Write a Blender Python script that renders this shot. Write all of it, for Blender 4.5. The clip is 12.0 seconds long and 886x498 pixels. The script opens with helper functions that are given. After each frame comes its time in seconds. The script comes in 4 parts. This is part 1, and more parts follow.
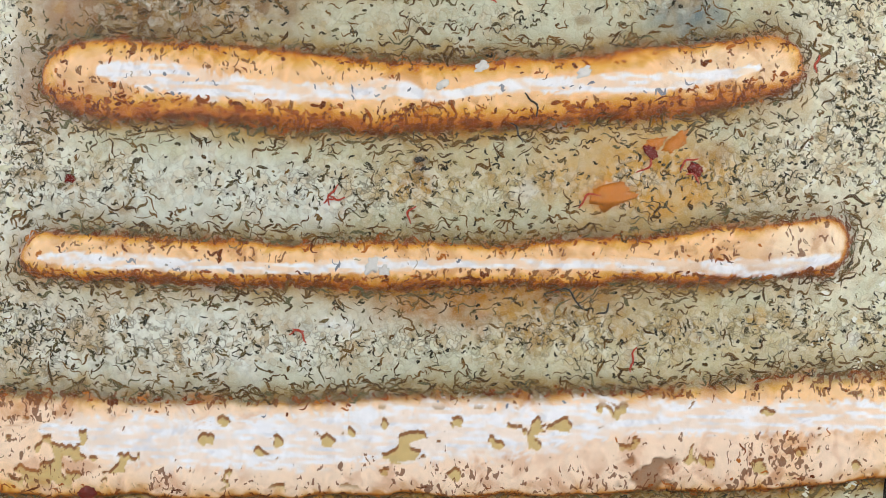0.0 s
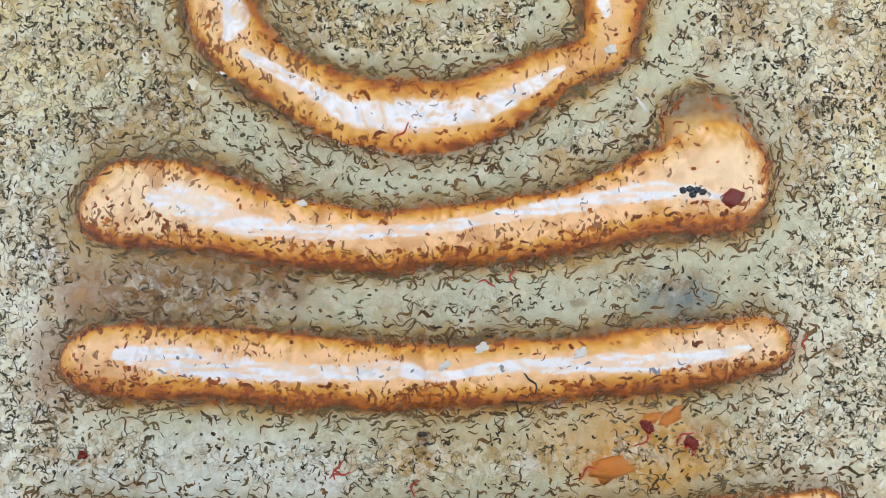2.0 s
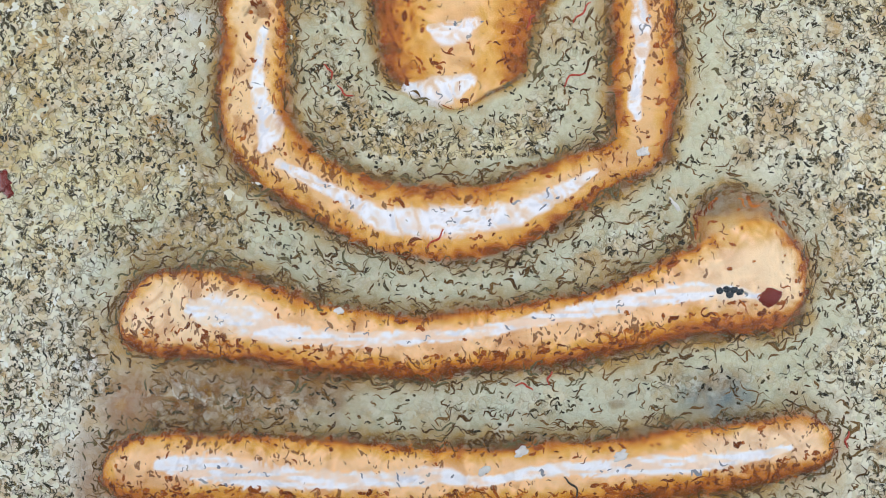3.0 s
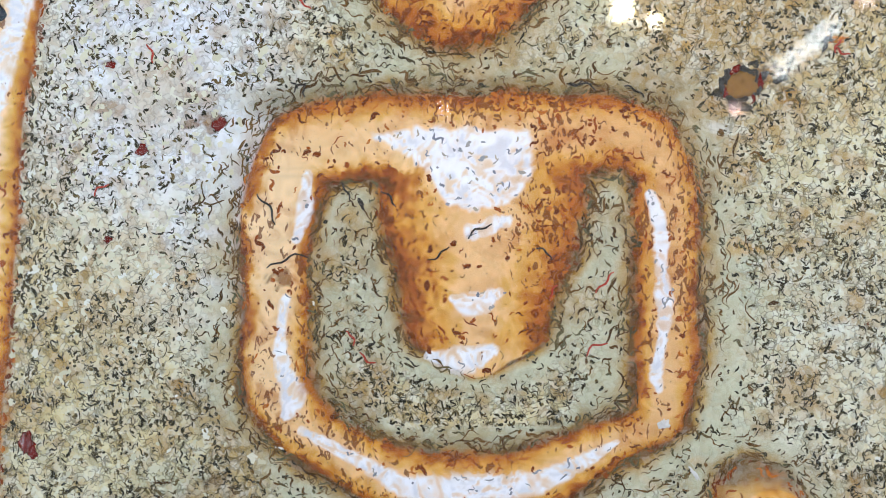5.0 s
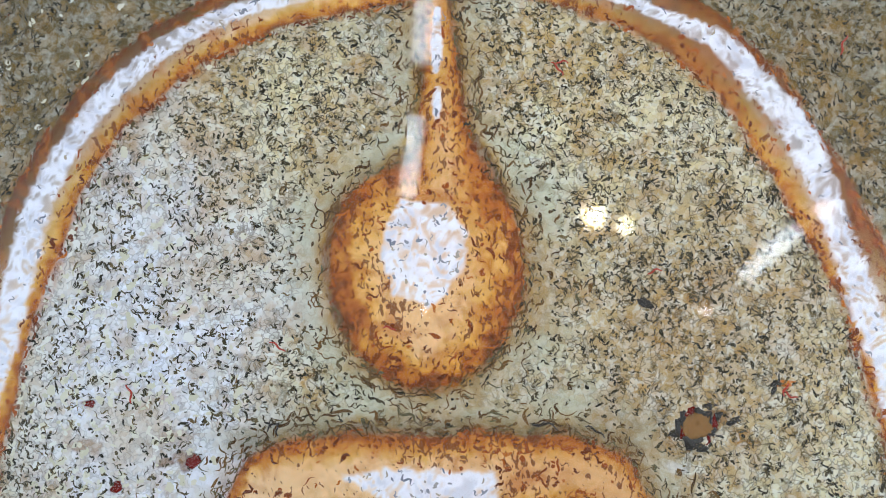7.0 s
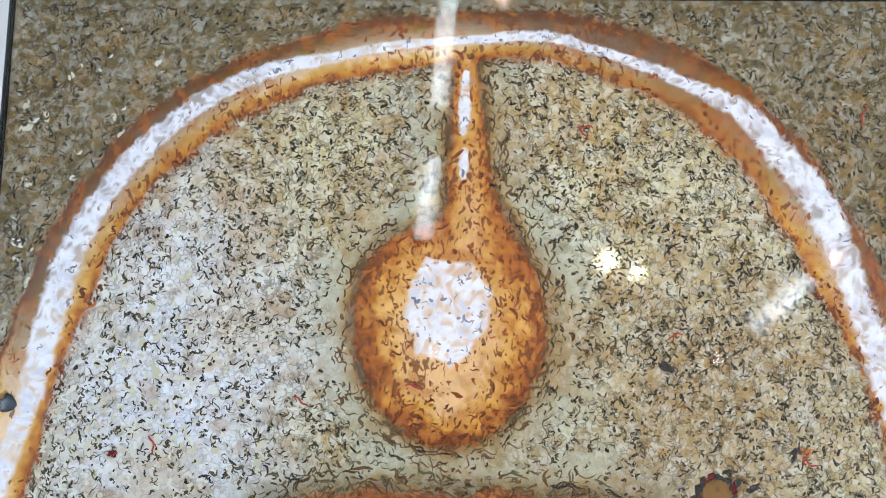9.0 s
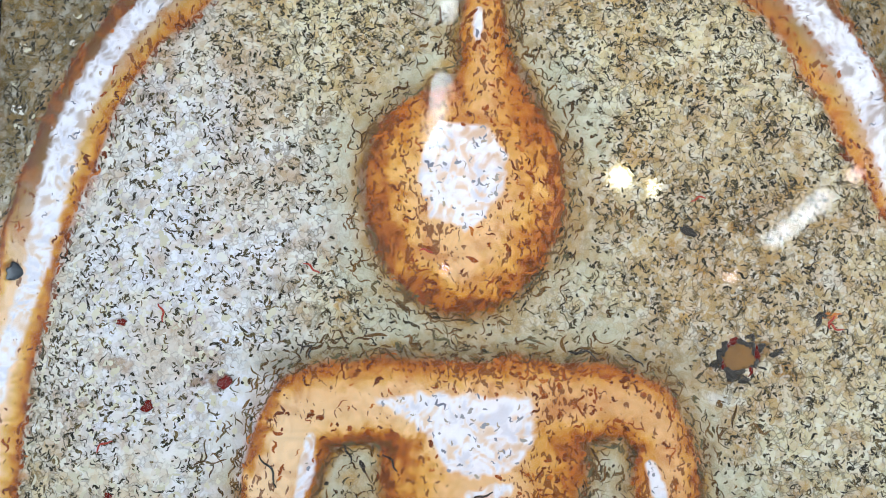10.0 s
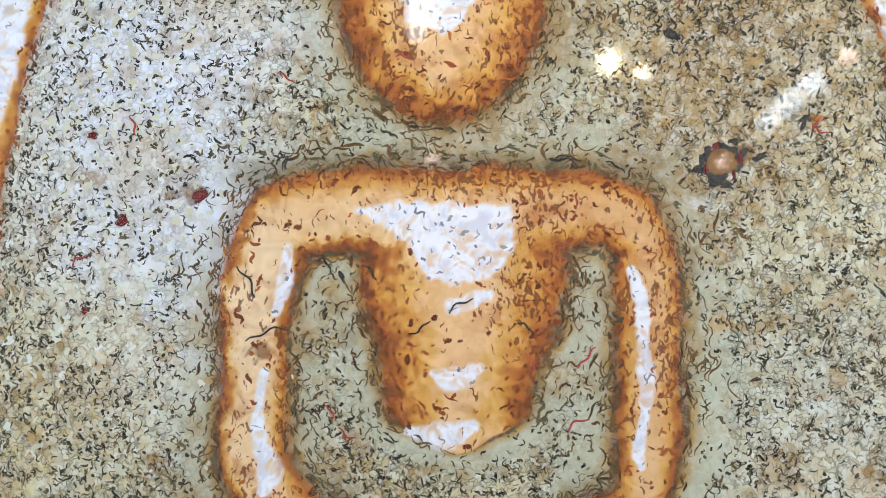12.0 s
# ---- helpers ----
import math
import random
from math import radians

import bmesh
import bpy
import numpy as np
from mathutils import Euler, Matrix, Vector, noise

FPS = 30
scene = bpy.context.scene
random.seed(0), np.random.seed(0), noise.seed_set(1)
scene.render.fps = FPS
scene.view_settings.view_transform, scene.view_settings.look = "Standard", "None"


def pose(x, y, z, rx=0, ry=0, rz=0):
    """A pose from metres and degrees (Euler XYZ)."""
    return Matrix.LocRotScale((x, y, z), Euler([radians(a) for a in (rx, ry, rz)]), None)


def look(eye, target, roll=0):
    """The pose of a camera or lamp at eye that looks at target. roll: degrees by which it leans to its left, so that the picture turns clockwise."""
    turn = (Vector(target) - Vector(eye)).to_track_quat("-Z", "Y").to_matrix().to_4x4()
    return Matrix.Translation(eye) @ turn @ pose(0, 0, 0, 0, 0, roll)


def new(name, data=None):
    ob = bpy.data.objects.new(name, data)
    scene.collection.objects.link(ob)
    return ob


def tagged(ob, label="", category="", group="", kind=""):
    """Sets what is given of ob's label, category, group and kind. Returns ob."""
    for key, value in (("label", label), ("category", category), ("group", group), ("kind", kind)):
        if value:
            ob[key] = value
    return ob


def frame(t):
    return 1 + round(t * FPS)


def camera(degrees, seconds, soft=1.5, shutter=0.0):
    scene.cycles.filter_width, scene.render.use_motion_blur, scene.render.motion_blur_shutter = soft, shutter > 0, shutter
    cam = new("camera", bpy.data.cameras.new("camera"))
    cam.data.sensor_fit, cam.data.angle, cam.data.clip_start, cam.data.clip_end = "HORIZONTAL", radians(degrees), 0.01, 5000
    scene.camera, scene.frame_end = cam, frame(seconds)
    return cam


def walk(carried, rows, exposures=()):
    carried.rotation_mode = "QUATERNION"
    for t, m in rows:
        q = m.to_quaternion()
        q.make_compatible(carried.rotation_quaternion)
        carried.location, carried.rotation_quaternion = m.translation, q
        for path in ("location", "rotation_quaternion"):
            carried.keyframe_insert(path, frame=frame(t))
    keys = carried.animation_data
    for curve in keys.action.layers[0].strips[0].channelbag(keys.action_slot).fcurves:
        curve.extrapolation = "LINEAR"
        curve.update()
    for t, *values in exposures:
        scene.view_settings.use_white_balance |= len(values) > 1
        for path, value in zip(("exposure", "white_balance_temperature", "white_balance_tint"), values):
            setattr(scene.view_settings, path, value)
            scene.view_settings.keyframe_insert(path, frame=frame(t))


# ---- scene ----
cam = camera(70.0, 12.0, soft=0.95)
# seconds, x, y, z in metres, yaw, pitch, roll in degrees
ROWS = [
    (0.0, 0.0267, -0.4429, 1.0132, 0.27, -5.77, -0.85),
    (0.5, 0.0329, -0.4461, 1.0644, 0.34, -4.19, -0.33),
    (1.0, 0.0227, -0.4485, 1.1027, 0.49, -2.71, -0.25),
    (1.5, 0.0222, -0.4468, 1.1339, 0.46, -1.97, -0.35),
    (2.0, 0.0254, -0.4495, 1.1714, 0.46, -0.86, -0.32),
    (2.5, 0.0206, -0.4513, 1.2101, 0.79, -0.29, 0.49),
    (3.0, 0.0069, -0.4512, 1.2384, 1.32, 0.16, 0.96),
    (3.2, -0.0070, -0.4526, 1.2507, 1.65, 0.41, 0.44),
    (4.8, -0.0122, -0.4489, 1.4290, 1.14, -2.74, 0.59),
    (5.0, -0.0073, -0.4500, 1.4488, 1.14, -2.03, 0.77),
    (5.5, -0.0050, -0.4537, 1.4832, 1.03, -1.09, 1.11),
    (6.0, -0.0119, -0.4593, 1.5322, 1.14, 0.68, 0.89),
    (6.5, 0.0051, -0.4646, 1.5850, 0.40, 1.80, 0.66),
    (7.0, 0.0123, -0.4705, 1.6499, 0.29, 3.52, 0.86),
    (7.2, 0.0220, -0.4748, 1.6558, 0.55, 5.54, 0.55),
    (8.8, -0.0031, -0.4812, 1.6832, 0.50, 5.74, -0.59),
    (9.0, -0.0039, -0.4793, 1.6759, 0.43, 5.67, -0.58),
    (9.5, -0.0056, -0.4668, 1.6301, 0.69, 4.16, -0.42),
    (10.0, -0.0099, -0.4585, 1.5971, 0.96, 3.16, -0.28),
    (10.5, 0.0006, -0.4548, 1.5689, 0.49, 2.40, -0.15),
    (11.0, 0.0043, -0.4514, 1.5425, 0.34, 1.78, 0.40),
    (11.5, 0.0122, -0.4506, 1.5209, 0.34, 1.04, 0.85),
    (12.0, 0.0021, -0.4470, 1.4839, 0.60, 0.16, 0.37),

]
walk(cam, [(t, pose(x, y, z, 90 + pitch, roll, yaw)) for t, x, y, z, yaw, pitch, roll in ROWS],
     exposures=[(0.0, 0.02, 7300, 10), (0.5, 0.06, 7200, 10), (2.5, -0.06, 6600, 10), (5.0, -0.13, 6250, 10), (7.2, -0.36, 6050, 10), (9.0, -0.31, 6150, 10), (10.0, -0.18, 6150, 10), (12.0, -0.20, 6200, 10)])

# ---- light ----
world = bpy.data.worlds.new("sky")
scene.world = world
world.use_nodes = True
sky = world.node_tree.nodes.new("ShaderNodeTexSky")
sky.sky_type, sky.sun_disc, sky.sun_elevation, sky.sun_rotation = "NISHITA", False, radians(40), radians(180)
world.node_tree.links.new(sky.outputs[0], world.node_tree.nodes["Background"].inputs[0])
world.node_tree.nodes["Background"].inputs[1].default_value = 0.1
ROOM_Y, ROOM_X, ROOM_Z = -2.3, 2.2, 2.75
# fill light: an area lamp in an added, unseen window in each side wall
WIN_Y0, WIN_Y1, WIN_Z0, WIN_Z1 = -2.0, -0.5, 0.6, 2.1
for name, side in (("west_fill", -1), ("east_fill", 1)):
    lamp = bpy.data.lights.new(name, "AREA")
    lamp.shape, lamp.size, lamp.size_y, lamp.energy, lamp.color = "RECTANGLE", WIN_Y1 - WIN_Y0, WIN_Z1 - WIN_Z0, 60, (0.63, 0.77, 0.865)
    middle = (WIN_Y0 + WIN_Y1) / 2, (WIN_Z0 + WIN_Z1) / 2
    new(name, lamp).matrix_world = look((side * (ROOM_X + 0.1), *middle), (0, *middle))


# ---- materials ----
def rgb(r, g, b):
    """Linear colour from display values."""
    return tuple((c / 255 / 12.92 if c < 11 else ((c / 255 + 0.055) / 1.055) ** 2.4) for c in (r, g, b))


class Mat:
    """A node material with short helpers."""

    def __init__(self, name):
        self.m = bpy.data.materials.new(name)
        self.m.use_nodes = True
        self.t = self.m.node_tree
        self.b = self.t.nodes["Principled BSDF"]
        self.coord = self.t.nodes.new("ShaderNodeTexCoord").outputs["Object"]

    def put(self, socket, value):
        if isinstance(value, bpy.types.NodeSocket):
            self.t.links.new(value, socket)
        elif isinstance(value, tuple) and len(value) == 3 and socket.type == "RGBA":
            socket.default_value = (*value, 1)
        else:
            socket.default_value = value

    def noise(self, scale, detail=2.0, distortion=0.0, rough=0.5, offset=(0, 0, 0)):
        mp = self.t.nodes.new("ShaderNodeMapping")
        mp.inputs["Location"].default_value = offset
        self.t.links.new(self.coord, mp.inputs[0])
        n = self.t.nodes.new("ShaderNodeTexNoise")
        n.inputs["Scale"].default_value, n.inputs["Detail"].default_value = scale, detail
        n.inputs["Roughness"].default_value, n.inputs["Distortion"].default_value = rough, distortion
        self.t.links.new(mp.outputs[0], n.inputs["Vector"])
        return n.outputs["Fac"]

    def math(self, op, a, b=0.0, c=0.0, clamp=False):
        n = self.t.nodes.new("ShaderNodeMath")
        n.operation, n.use_clamp = op, clamp
        for s, v in zip(n.inputs, (a, b, c)):
            self.put(s, v)
        return n.outputs[0]

    def step(self, x, lo, hi):
        n = self.t.nodes.new("ShaderNodeMapRange")
        n.interpolation_type = "SMOOTHSTEP"
        for s, v in zip(n.inputs, (x, lo, hi, 0.0, 1.0)):
            self.put(s, v)
        return n.outputs[0]

    def mix(self, f, a, b, blend="MIX"):
        n = self.t.nodes.new("ShaderNodeMix")
        n.data_type, n.blend_type = "RGBA", blend
        for s, v in zip((n.inputs[0], n.inputs[6], n.inputs[7]), (f, a, b)):
            self.put(s, v)
        return n.outputs[2]

    def attr(self, name):
        n = self.t.nodes.new("ShaderNodeAttribute")
        n.attribute_name = name
        return n

    def bump(self, h, strength, dist):
        n = self.t.nodes.new("ShaderNodeBump")
        n.inputs["Strength"].default_value, n.inputs["Distance"].default_value = strength, dist
        self.t.links.new(h, n.inputs["Height"])
        self.t.links.new(n.outputs[0], self.b.inputs["Normal"])
        return n.outputs[0]

    def set(self, **kw):
        for k, v in kw.items():
            self.put(self.b.inputs[k.replace("_", " ")], v)
        return self.m


def plain(name, colour, rough, vary=0.12, scale=30.0, metal=0.0):
    """Plain stuff with faint mottling and fine relief."""
    k = Mat(name)
    n = k.noise(scale, 4)
    dark = tuple(c * (1 - vary) for c in colour)
    k.bump(k.noise(scale * 8, 3), 0.15, 0.001)
    return k.set(Base_Color=k.mix(n, dark, colour), Roughness=rough, Metallic=metal)


def clay_material():
    """Old fired clay: lacquered ridges, gritty ground, dark hairs and flecks in both."""
    k = Mat("lacquered_clay")
    tone, extra = k.attr("tone").outputs["Color"], k.attr("wear").outputs["Color"]
    sep = k.t.nodes.new("ShaderNodeSeparateColor")
    k.t.links.new(extra, sep.inputs[0])
    grit, gloss, dash = sep.outputs[0], sep.outputs[1], sep.outputs[2]
    # light and dark mottling at two sizes
    big, small = k.noise(38, 3, 0.6), k.noise(135, 3, 1.0, offset=(3, 1, 2))
    c = k.mix(k.math("MULTIPLY", k.step(small, 0.49, 0.62), k.math("MULTIPLY", k.math("MULTIPLY", grit, grit), 0.5)), tone, rgb(226, 226, 216))
    c = k.mix(k.math("MULTIPLY", k.step(big, 0.5, 0.7), k.math("MULTIPLY", grit, 0.62)), c, rgb(172, 126, 58))
    # a mosaic of small chips, each a little different, with broken dark joints
    warp = k.t.nodes.new("ShaderNodeTexNoise")
    warp.inputs["Scale"].default_value, warp.inputs["Detail"].default_value = 120, 2.0
    k.t.links.new(k.coord, warp.inputs["Vector"])
    shift = k.t.nodes.new("ShaderNodeVectorMath")
    shift.operation = "MULTIPLY_ADD"
    k.t.links.new(warp.outputs["Color"], shift.inputs[0])
    shift.inputs[1].default_value = (0.009, 0.009, 0.009)
    k.t.links.new(k.coord, shift.inputs[2])
    strokes = 0.0
    for scale, width, off in ((150, 0.075, 5.0), (235, 0.10, 9.0)):
        cells = []
        for feature in ("F1", "DISTANCE_TO_EDGE"):
            v = k.t.nodes.new("ShaderNodeTexVoronoi")
            v.feature = feature
            v.inputs["Scale"].default_value = scale
            k.t.links.new(shift.outputs[0], v.inputs["Vector"])
            cells.append(v)
        hue = k.t.nodes.new("ShaderNodeSeparateColor")
        k.t.links.new(cells[0].outputs["Color"], hue.inputs[0])
        c = k.mix(k.math("MULTIPLY", k.step(hue.outputs[0], 0.55, 0.95), k.math("MULTIPLY", grit, 0.26)), c, rgb(232, 230, 222))
        c = k.mix(k.math("MULTIPLY", k.step(hue.outputs[1], 0.60, 0.95), k.math("MULTIPLY", grit, 0.28)), c, rgb(180, 138, 66))
        c = k.mix(k.math("MULTIPLY", k.step(hue.outputs[2], 0.80, 0.95), k.math("MULTIPLY", grit, 0.22)), c, rgb(112, 92, 58))
        line = k.math("SUBTRACT", 1.0, k.step(cells[1].outputs["Distance"], width * 0.35, width * 1.1))
        gate = k.step(k.noise(scale * 0.8, 1.0, 0, offset=(0, off, 1)), 0.47, 0.56)
        strokes = k.math("MAXIMUM", strokes, k.math("MULTIPLY", line, gate))
    patch = k.math("MULTIPLY", k.step(k.noise(52, 4, 0.8, offset=(7, 2, 0)), 0.46, 0.66), k.math("MINIMUM", k.math("MULTIPLY", dash, 0.6), 0.6))
    c = k.mix(patch, c, rgb(186, 104, 24))
    c = k.mix(k.math("MULTIPLY", strokes, k.math("MULTIPLY", k.math("MULTIPLY", grit, grit), 0.5)), c, rgb(72, 58, 34))
    # small dashes on the lacquer
    mp = k.t.nodes.new("ShaderNodeMapping")
    mp.inputs["Scale"].default_value, mp.inputs["Rotation"].default_value = (1, 1, 0.62), (0, 1.0, 0)
    k.t.links.new(k.coord, mp.inputs[0])
    v = k.t.nodes.new("ShaderNodeTexNoise")
    v.inputs["Scale"].default_value, v.inputs["Detail"].default_value, v.inputs["Distortion"].default_value = 245, 1.0, 1.0
    k.t.links.new(mp.outputs[0], v.inputs["Vector"])
    dashes = k.step(v.outputs["Fac"], k.math("SUBTRACT", 0.78, k.math("MULTIPLY", dash, 0.2)), k.math("SUBTRACT", 0.80, k.math("MULTIPLY", dash, 0.2)))
    c = k.mix(k.math("MULTIPLY", dashes, 0.82), c, rgb(112, 54, 16))
    h = k.math("ADD", k.math("MULTIPLY", k.math("MULTIPLY", small, 0.6), k.math("ADD", 0.15, grit)), k.math("MULTIPLY", k.math("MULTIPLY", strokes, -0.9), k.math("ADD", 0.12, grit)))
    h = k.math("SUBTRACT", h, k.math("MULTIPLY", dashes, 0.5))
    nor = k.bump(h, 0.55, 0.0014)
    k.t.links.new(nor, k.b.inputs["Coat Normal"])
    rough = k.math("SUBTRACT", 0.75, k.math("MULTIPLY", gloss, 0.45))
    coat = k.math("MULTIPLY", gloss, k.math("SUBTRACT", 1.0, dashes))
    return k.set(Base_Color=c, Roughness=rough, Specular_IOR_Level=0.2, Coat_Weight=coat, Coat_Roughness=0.2, Coat_IOR=1.4)


def glass_material():
    """Clear coated cover glass: a thin pane that lets light through and mirrors faintly."""
    m = bpy.data.materials.new("coated_glass")
    m.use_nodes = True
    t = m.node_tree
    t.nodes.clear()
    clear, gloss = t.nodes.new("ShaderNodeBsdfTransparent"), t.nodes.new("ShaderNodeBsdfGlossy")
    fres, mix, out = t.nodes.new("ShaderNodeFresnel"), t.nodes.new("ShaderNodeMixShader"), t.nodes.new("ShaderNodeOutputMaterial")
    gloss.inputs["Roughness"].default_value = 0.07
    fres.inputs["IOR"].default_value = 1.42
    for a, b in ((fres.outputs[0], mix.inputs[0]), (clear.outputs[0], mix.inputs[1]), (gloss.outputs[0], mix.inputs[2]), (mix.outputs[0], out.inputs[0])):
        t.links.new(a, b)
    return m


def glow(name, colour, strength):
    k = Mat(name)
    return k.set(Base_Color=(0.9, 0.9, 0.9), Emission_Color=colour, Emission_Strength=strength)


CLAY, GLASS = clay_material(), glass_material()
WALL = plain("white_wall_paint", rgb(236, 230, 228), 0.7, 0.05, 6)
FLOOR_M = plain("grey_floor", rgb(140, 132, 124), 0.5, 0.2, 5)
CEIL_M = plain("ceiling_paint", rgb(235, 235, 232), 0.8, 0.04, 5)
BLACK = plain("black_gloss_lacquer", (0.012, 0.013, 0.015), 0.18, 0.3, 60)
DARK = plain("dark_backing", (0.03, 0.028, 0.025), 0.7)
FIBRE = plain("red_fibre", rgb(196, 62, 36), 0.6, 0.4, 300)
RUBY = plain("dark_red_grain", rgb(120, 22, 14), 0.15, 0.4, 300)
BLUE = plain("blue_black_grain", rgb(40, 52, 66), 0.25, 0.5, 400)
SOOT = plain("black_brown_grain", rgb(44, 36, 30), 0.35, 0.5, 400)
AMBER = plain("amber_grain", rgb(218, 128, 32), 0.3, 0.4, 300)
BROWN = plain("brown_grain", rgb(172, 122, 54), 0.85, 0.85, 420)
PALE = plain("pale_chip", rgb(232, 228, 230), 0.2, 0.3, 300)
WARM, COOL = glow("warm_bulb", (1.0, 0.86, 0.58), 190), glow("cool_tube", (0.86, 0.95, 1.0), 30)
ROSE = glow("rose_bulb", (1.0, 0.68, 0.56), 60)


def ink(name, *colours):
    """Printing ink whose shade differs from fleck to fleck."""
    k = Mat(name)
    r = k.t.nodes.new("ShaderNodeNewGeometry").outputs["Random Per Island"]
    c = k.mix(k.step(r, 0.1, 0.6), colours[0], colours[1])
    c = k.mix(k.step(r, 0.6, 1.0), c, colours[2])
    return k.set(Base_Color=c, Roughness=0.6, Specular_IOR_Level=0.2)


INK_DARK = ink("dark_ink", rgb(40, 36, 25), rgb(76, 67, 45), rgb(118, 100, 64))
INK_RUST = ink("rust_ink", rgb(104, 48, 14), rgb(150, 74, 22), rgb(188, 106, 34))
INK_PALE = ink("pale_ink", rgb(204, 198, 172), rgb(218, 212, 190), rgb(228, 226, 220))
INK_UMBER = ink("umber_ink", rgb(76, 52, 24), rgb(116, 84, 42), rgb(96, 92, 66))
INK_GREY = ink("grey_ink", rgb(120, 124, 140), rgb(150, 150, 160), rgb(176, 160, 140))
METAL = plain("grey_metal", (0.4, 0.4, 0.42), 0.35, 0.1, 50, 1.0)


# ---- mesh helpers ----
def part(name, bm, material, parent=None, label=""):
    me = bpy.data.meshes.new(name)
    bm.to_mesh(me)
    bm.free()
    me.materials.append(material)
    ob = new(name, me)
    ob.parent = parent
    return tagged(ob, label)


def box(bm, x0, x1, y0, y1, z0, z1, bevel=0.0):
    r = bmesh.ops.create_cube(bm, size=1.0, matrix=Matrix.Translation(((x0 + x1) / 2, (y0 + y1) / 2, (z0 + z1) / 2)) @ Matrix.Diagonal((x1 - x0, y1 - y0, z1 - z0, 1)))
    if bevel:
        edges = {e for v in r["verts"] for e in v.link_edges}
        bmesh.ops.bevel(bm, geom=list(edges), offset=bevel, segments=2, affect="EDGES")
    return bm


def boxes(name, material, parent, *dims, bevel=0.0, label=""):
    bm = bmesh.new()
    for d in dims:
        box(bm, *d, bevel=bevel)
    return part(name, bm, material, parent, label)


def thing(name, at, label, category, group="", kind=""):
    ob = new(name)
    ob.location = at
    return tagged(ob, label, category, group, kind)


# ---- the room ----
WALL_Y = 0.03
tagged(boxes("wall_north", WALL, None, (-ROOM_X, ROOM_X, WALL_Y, WALL_Y + 0.12, 0, ROOM_Z)), "smooth white painted wall behind the framed relief", "wall", kind="structure")
tagged(boxes("wall_south", WALL, None, (-ROOM_X, ROOM_X, ROOM_Y - 0.15, ROOM_Y, 0, ROOM_Z)), "plain white painted wall", "wall", kind="structure")
for name, x in (("wall_west", -ROOM_X - 0.12), ("wall_east", ROOM_X)):
    y0, y1 = ROOM_Y - 0.15, WALL_Y + 0.12
    tagged(boxes(name, WALL, None, *[(x, x + 0.12, *d) for d in ((y0, WIN_Y0, 0, ROOM_Z), (WIN_Y1, y1, 0, ROOM_Z), (WIN_Y0, WIN_Y1, 0, WIN_Z0), (WIN_Y0, WIN_Y1, WIN_Z1, ROOM_Z))]), "unseen white side wall with an added opening for fill light", "wall", kind="structure")
tagged(boxes("floor", FLOOR_M, None, (-ROOM_X - 0.12, ROOM_X + 0.12, ROOM_Y - 0.15, WALL_Y + 0.12, -0.1, -0.002)), "plain grey floor of the room", "floor", kind="structure")
tagged(boxes("ceiling", CEIL_M, None, (-ROOM_X - 0.12, ROOM_X + 0.12, ROOM_Y - 0.15, WALL_Y + 0.12, ROOM_Z + 0.002, ROOM_Z + 0.1)), "plain white ceiling", "ceiling", kind="structure")
for name, x in (("added_window_1", -ROOM_X - 0.06), ("added_window_2", ROOM_X + 0.06)):
    win = thing(name, (x, 0, 0), "added unseen window with a slim white frame, for fill light", "window", kind="structure")
    for a, b, c, d in ((WIN_Y0, WIN_Y0 + 0.04, WIN_Z0, WIN_Z1), (WIN_Y1 - 0.04, WIN_Y1, WIN_Z0, WIN_Z1), (WIN_Y0 + 0.04, WIN_Y1 - 0.04, WIN_Z0, WIN_Z0 + 0.04), (WIN_Y0 + 0.04, WIN_Y1 - 0.04, WIN_Z1 - 0.04, WIN_Z1)):
        boxes("window_frame", WALL, win, (-0.03, 0.03, a, b, c, d), bevel=0.004)

# ---- the picture: a flat print of an old clay relief, low emboss added; its inks include painted shade and highlights ----
EMBOSS = 0.4
X0, X1, Z0, Z1, STEP = -0.352, 0.352, 0.672, 1.924, 0.00095
# centre lines: x, z, half width, and (where it varies) the share of the full height
TIERS = [
    ([(-0.207, 1.196, 0.0322), (-0.170, 1.196, 0.0322), (-0.133, 1.189, 0.0290), (-0.101, 1.179, 0.0250), (-0.060, 1.173, 0.0234), (-0.020, 1.171, 0.0234), (0.041, 1.176, 0.0234), (0.101, 1.185, 0.0234), (0.141, 1.195, 0.0250), (0.181, 1.207, 0.0314), (0.217, 1.216, 0.0395)], 0.0110),
    ([(-0.228, 1.082, 0.0258), (-0.163, 1.082, 0.0274), (-0.102, 1.078, 0.0266), (-0.041, 1.075, 0.0258), (0.020, 1.075, 0.0250), (0.080, 1.078, 0.0234), (0.140, 1.083, 0.0234), (0.200, 1.090, 0.0234), (0.248, 1.098, 0.0234)], 0.0100),
    ([(-0.258, 0.958, 0.0176), (-0.188, 0.958, 0.0182), (-0.088, 0.956, 0.0166), (-0.008, 0.956, 0.0158), (0.072, 0.958, 0.0158), (0.151, 0.962, 0.0174), (0.230, 0.968, 0.0198), (0.289, 0.973, 0.0229)], 0.0085),
    ([(-0.321, 0.821, 0.0400), (-0.214, 0.819, 0.0387), (-0.090, 0.820, 0.0378), (0.033, 0.825, 0.0385), (0.156, 0.829, 0.0396), (0.258, 0.837, 0.0415), (0.367, 0.845, 0.0413)], 0.0106, 5.0, 0.22),
]
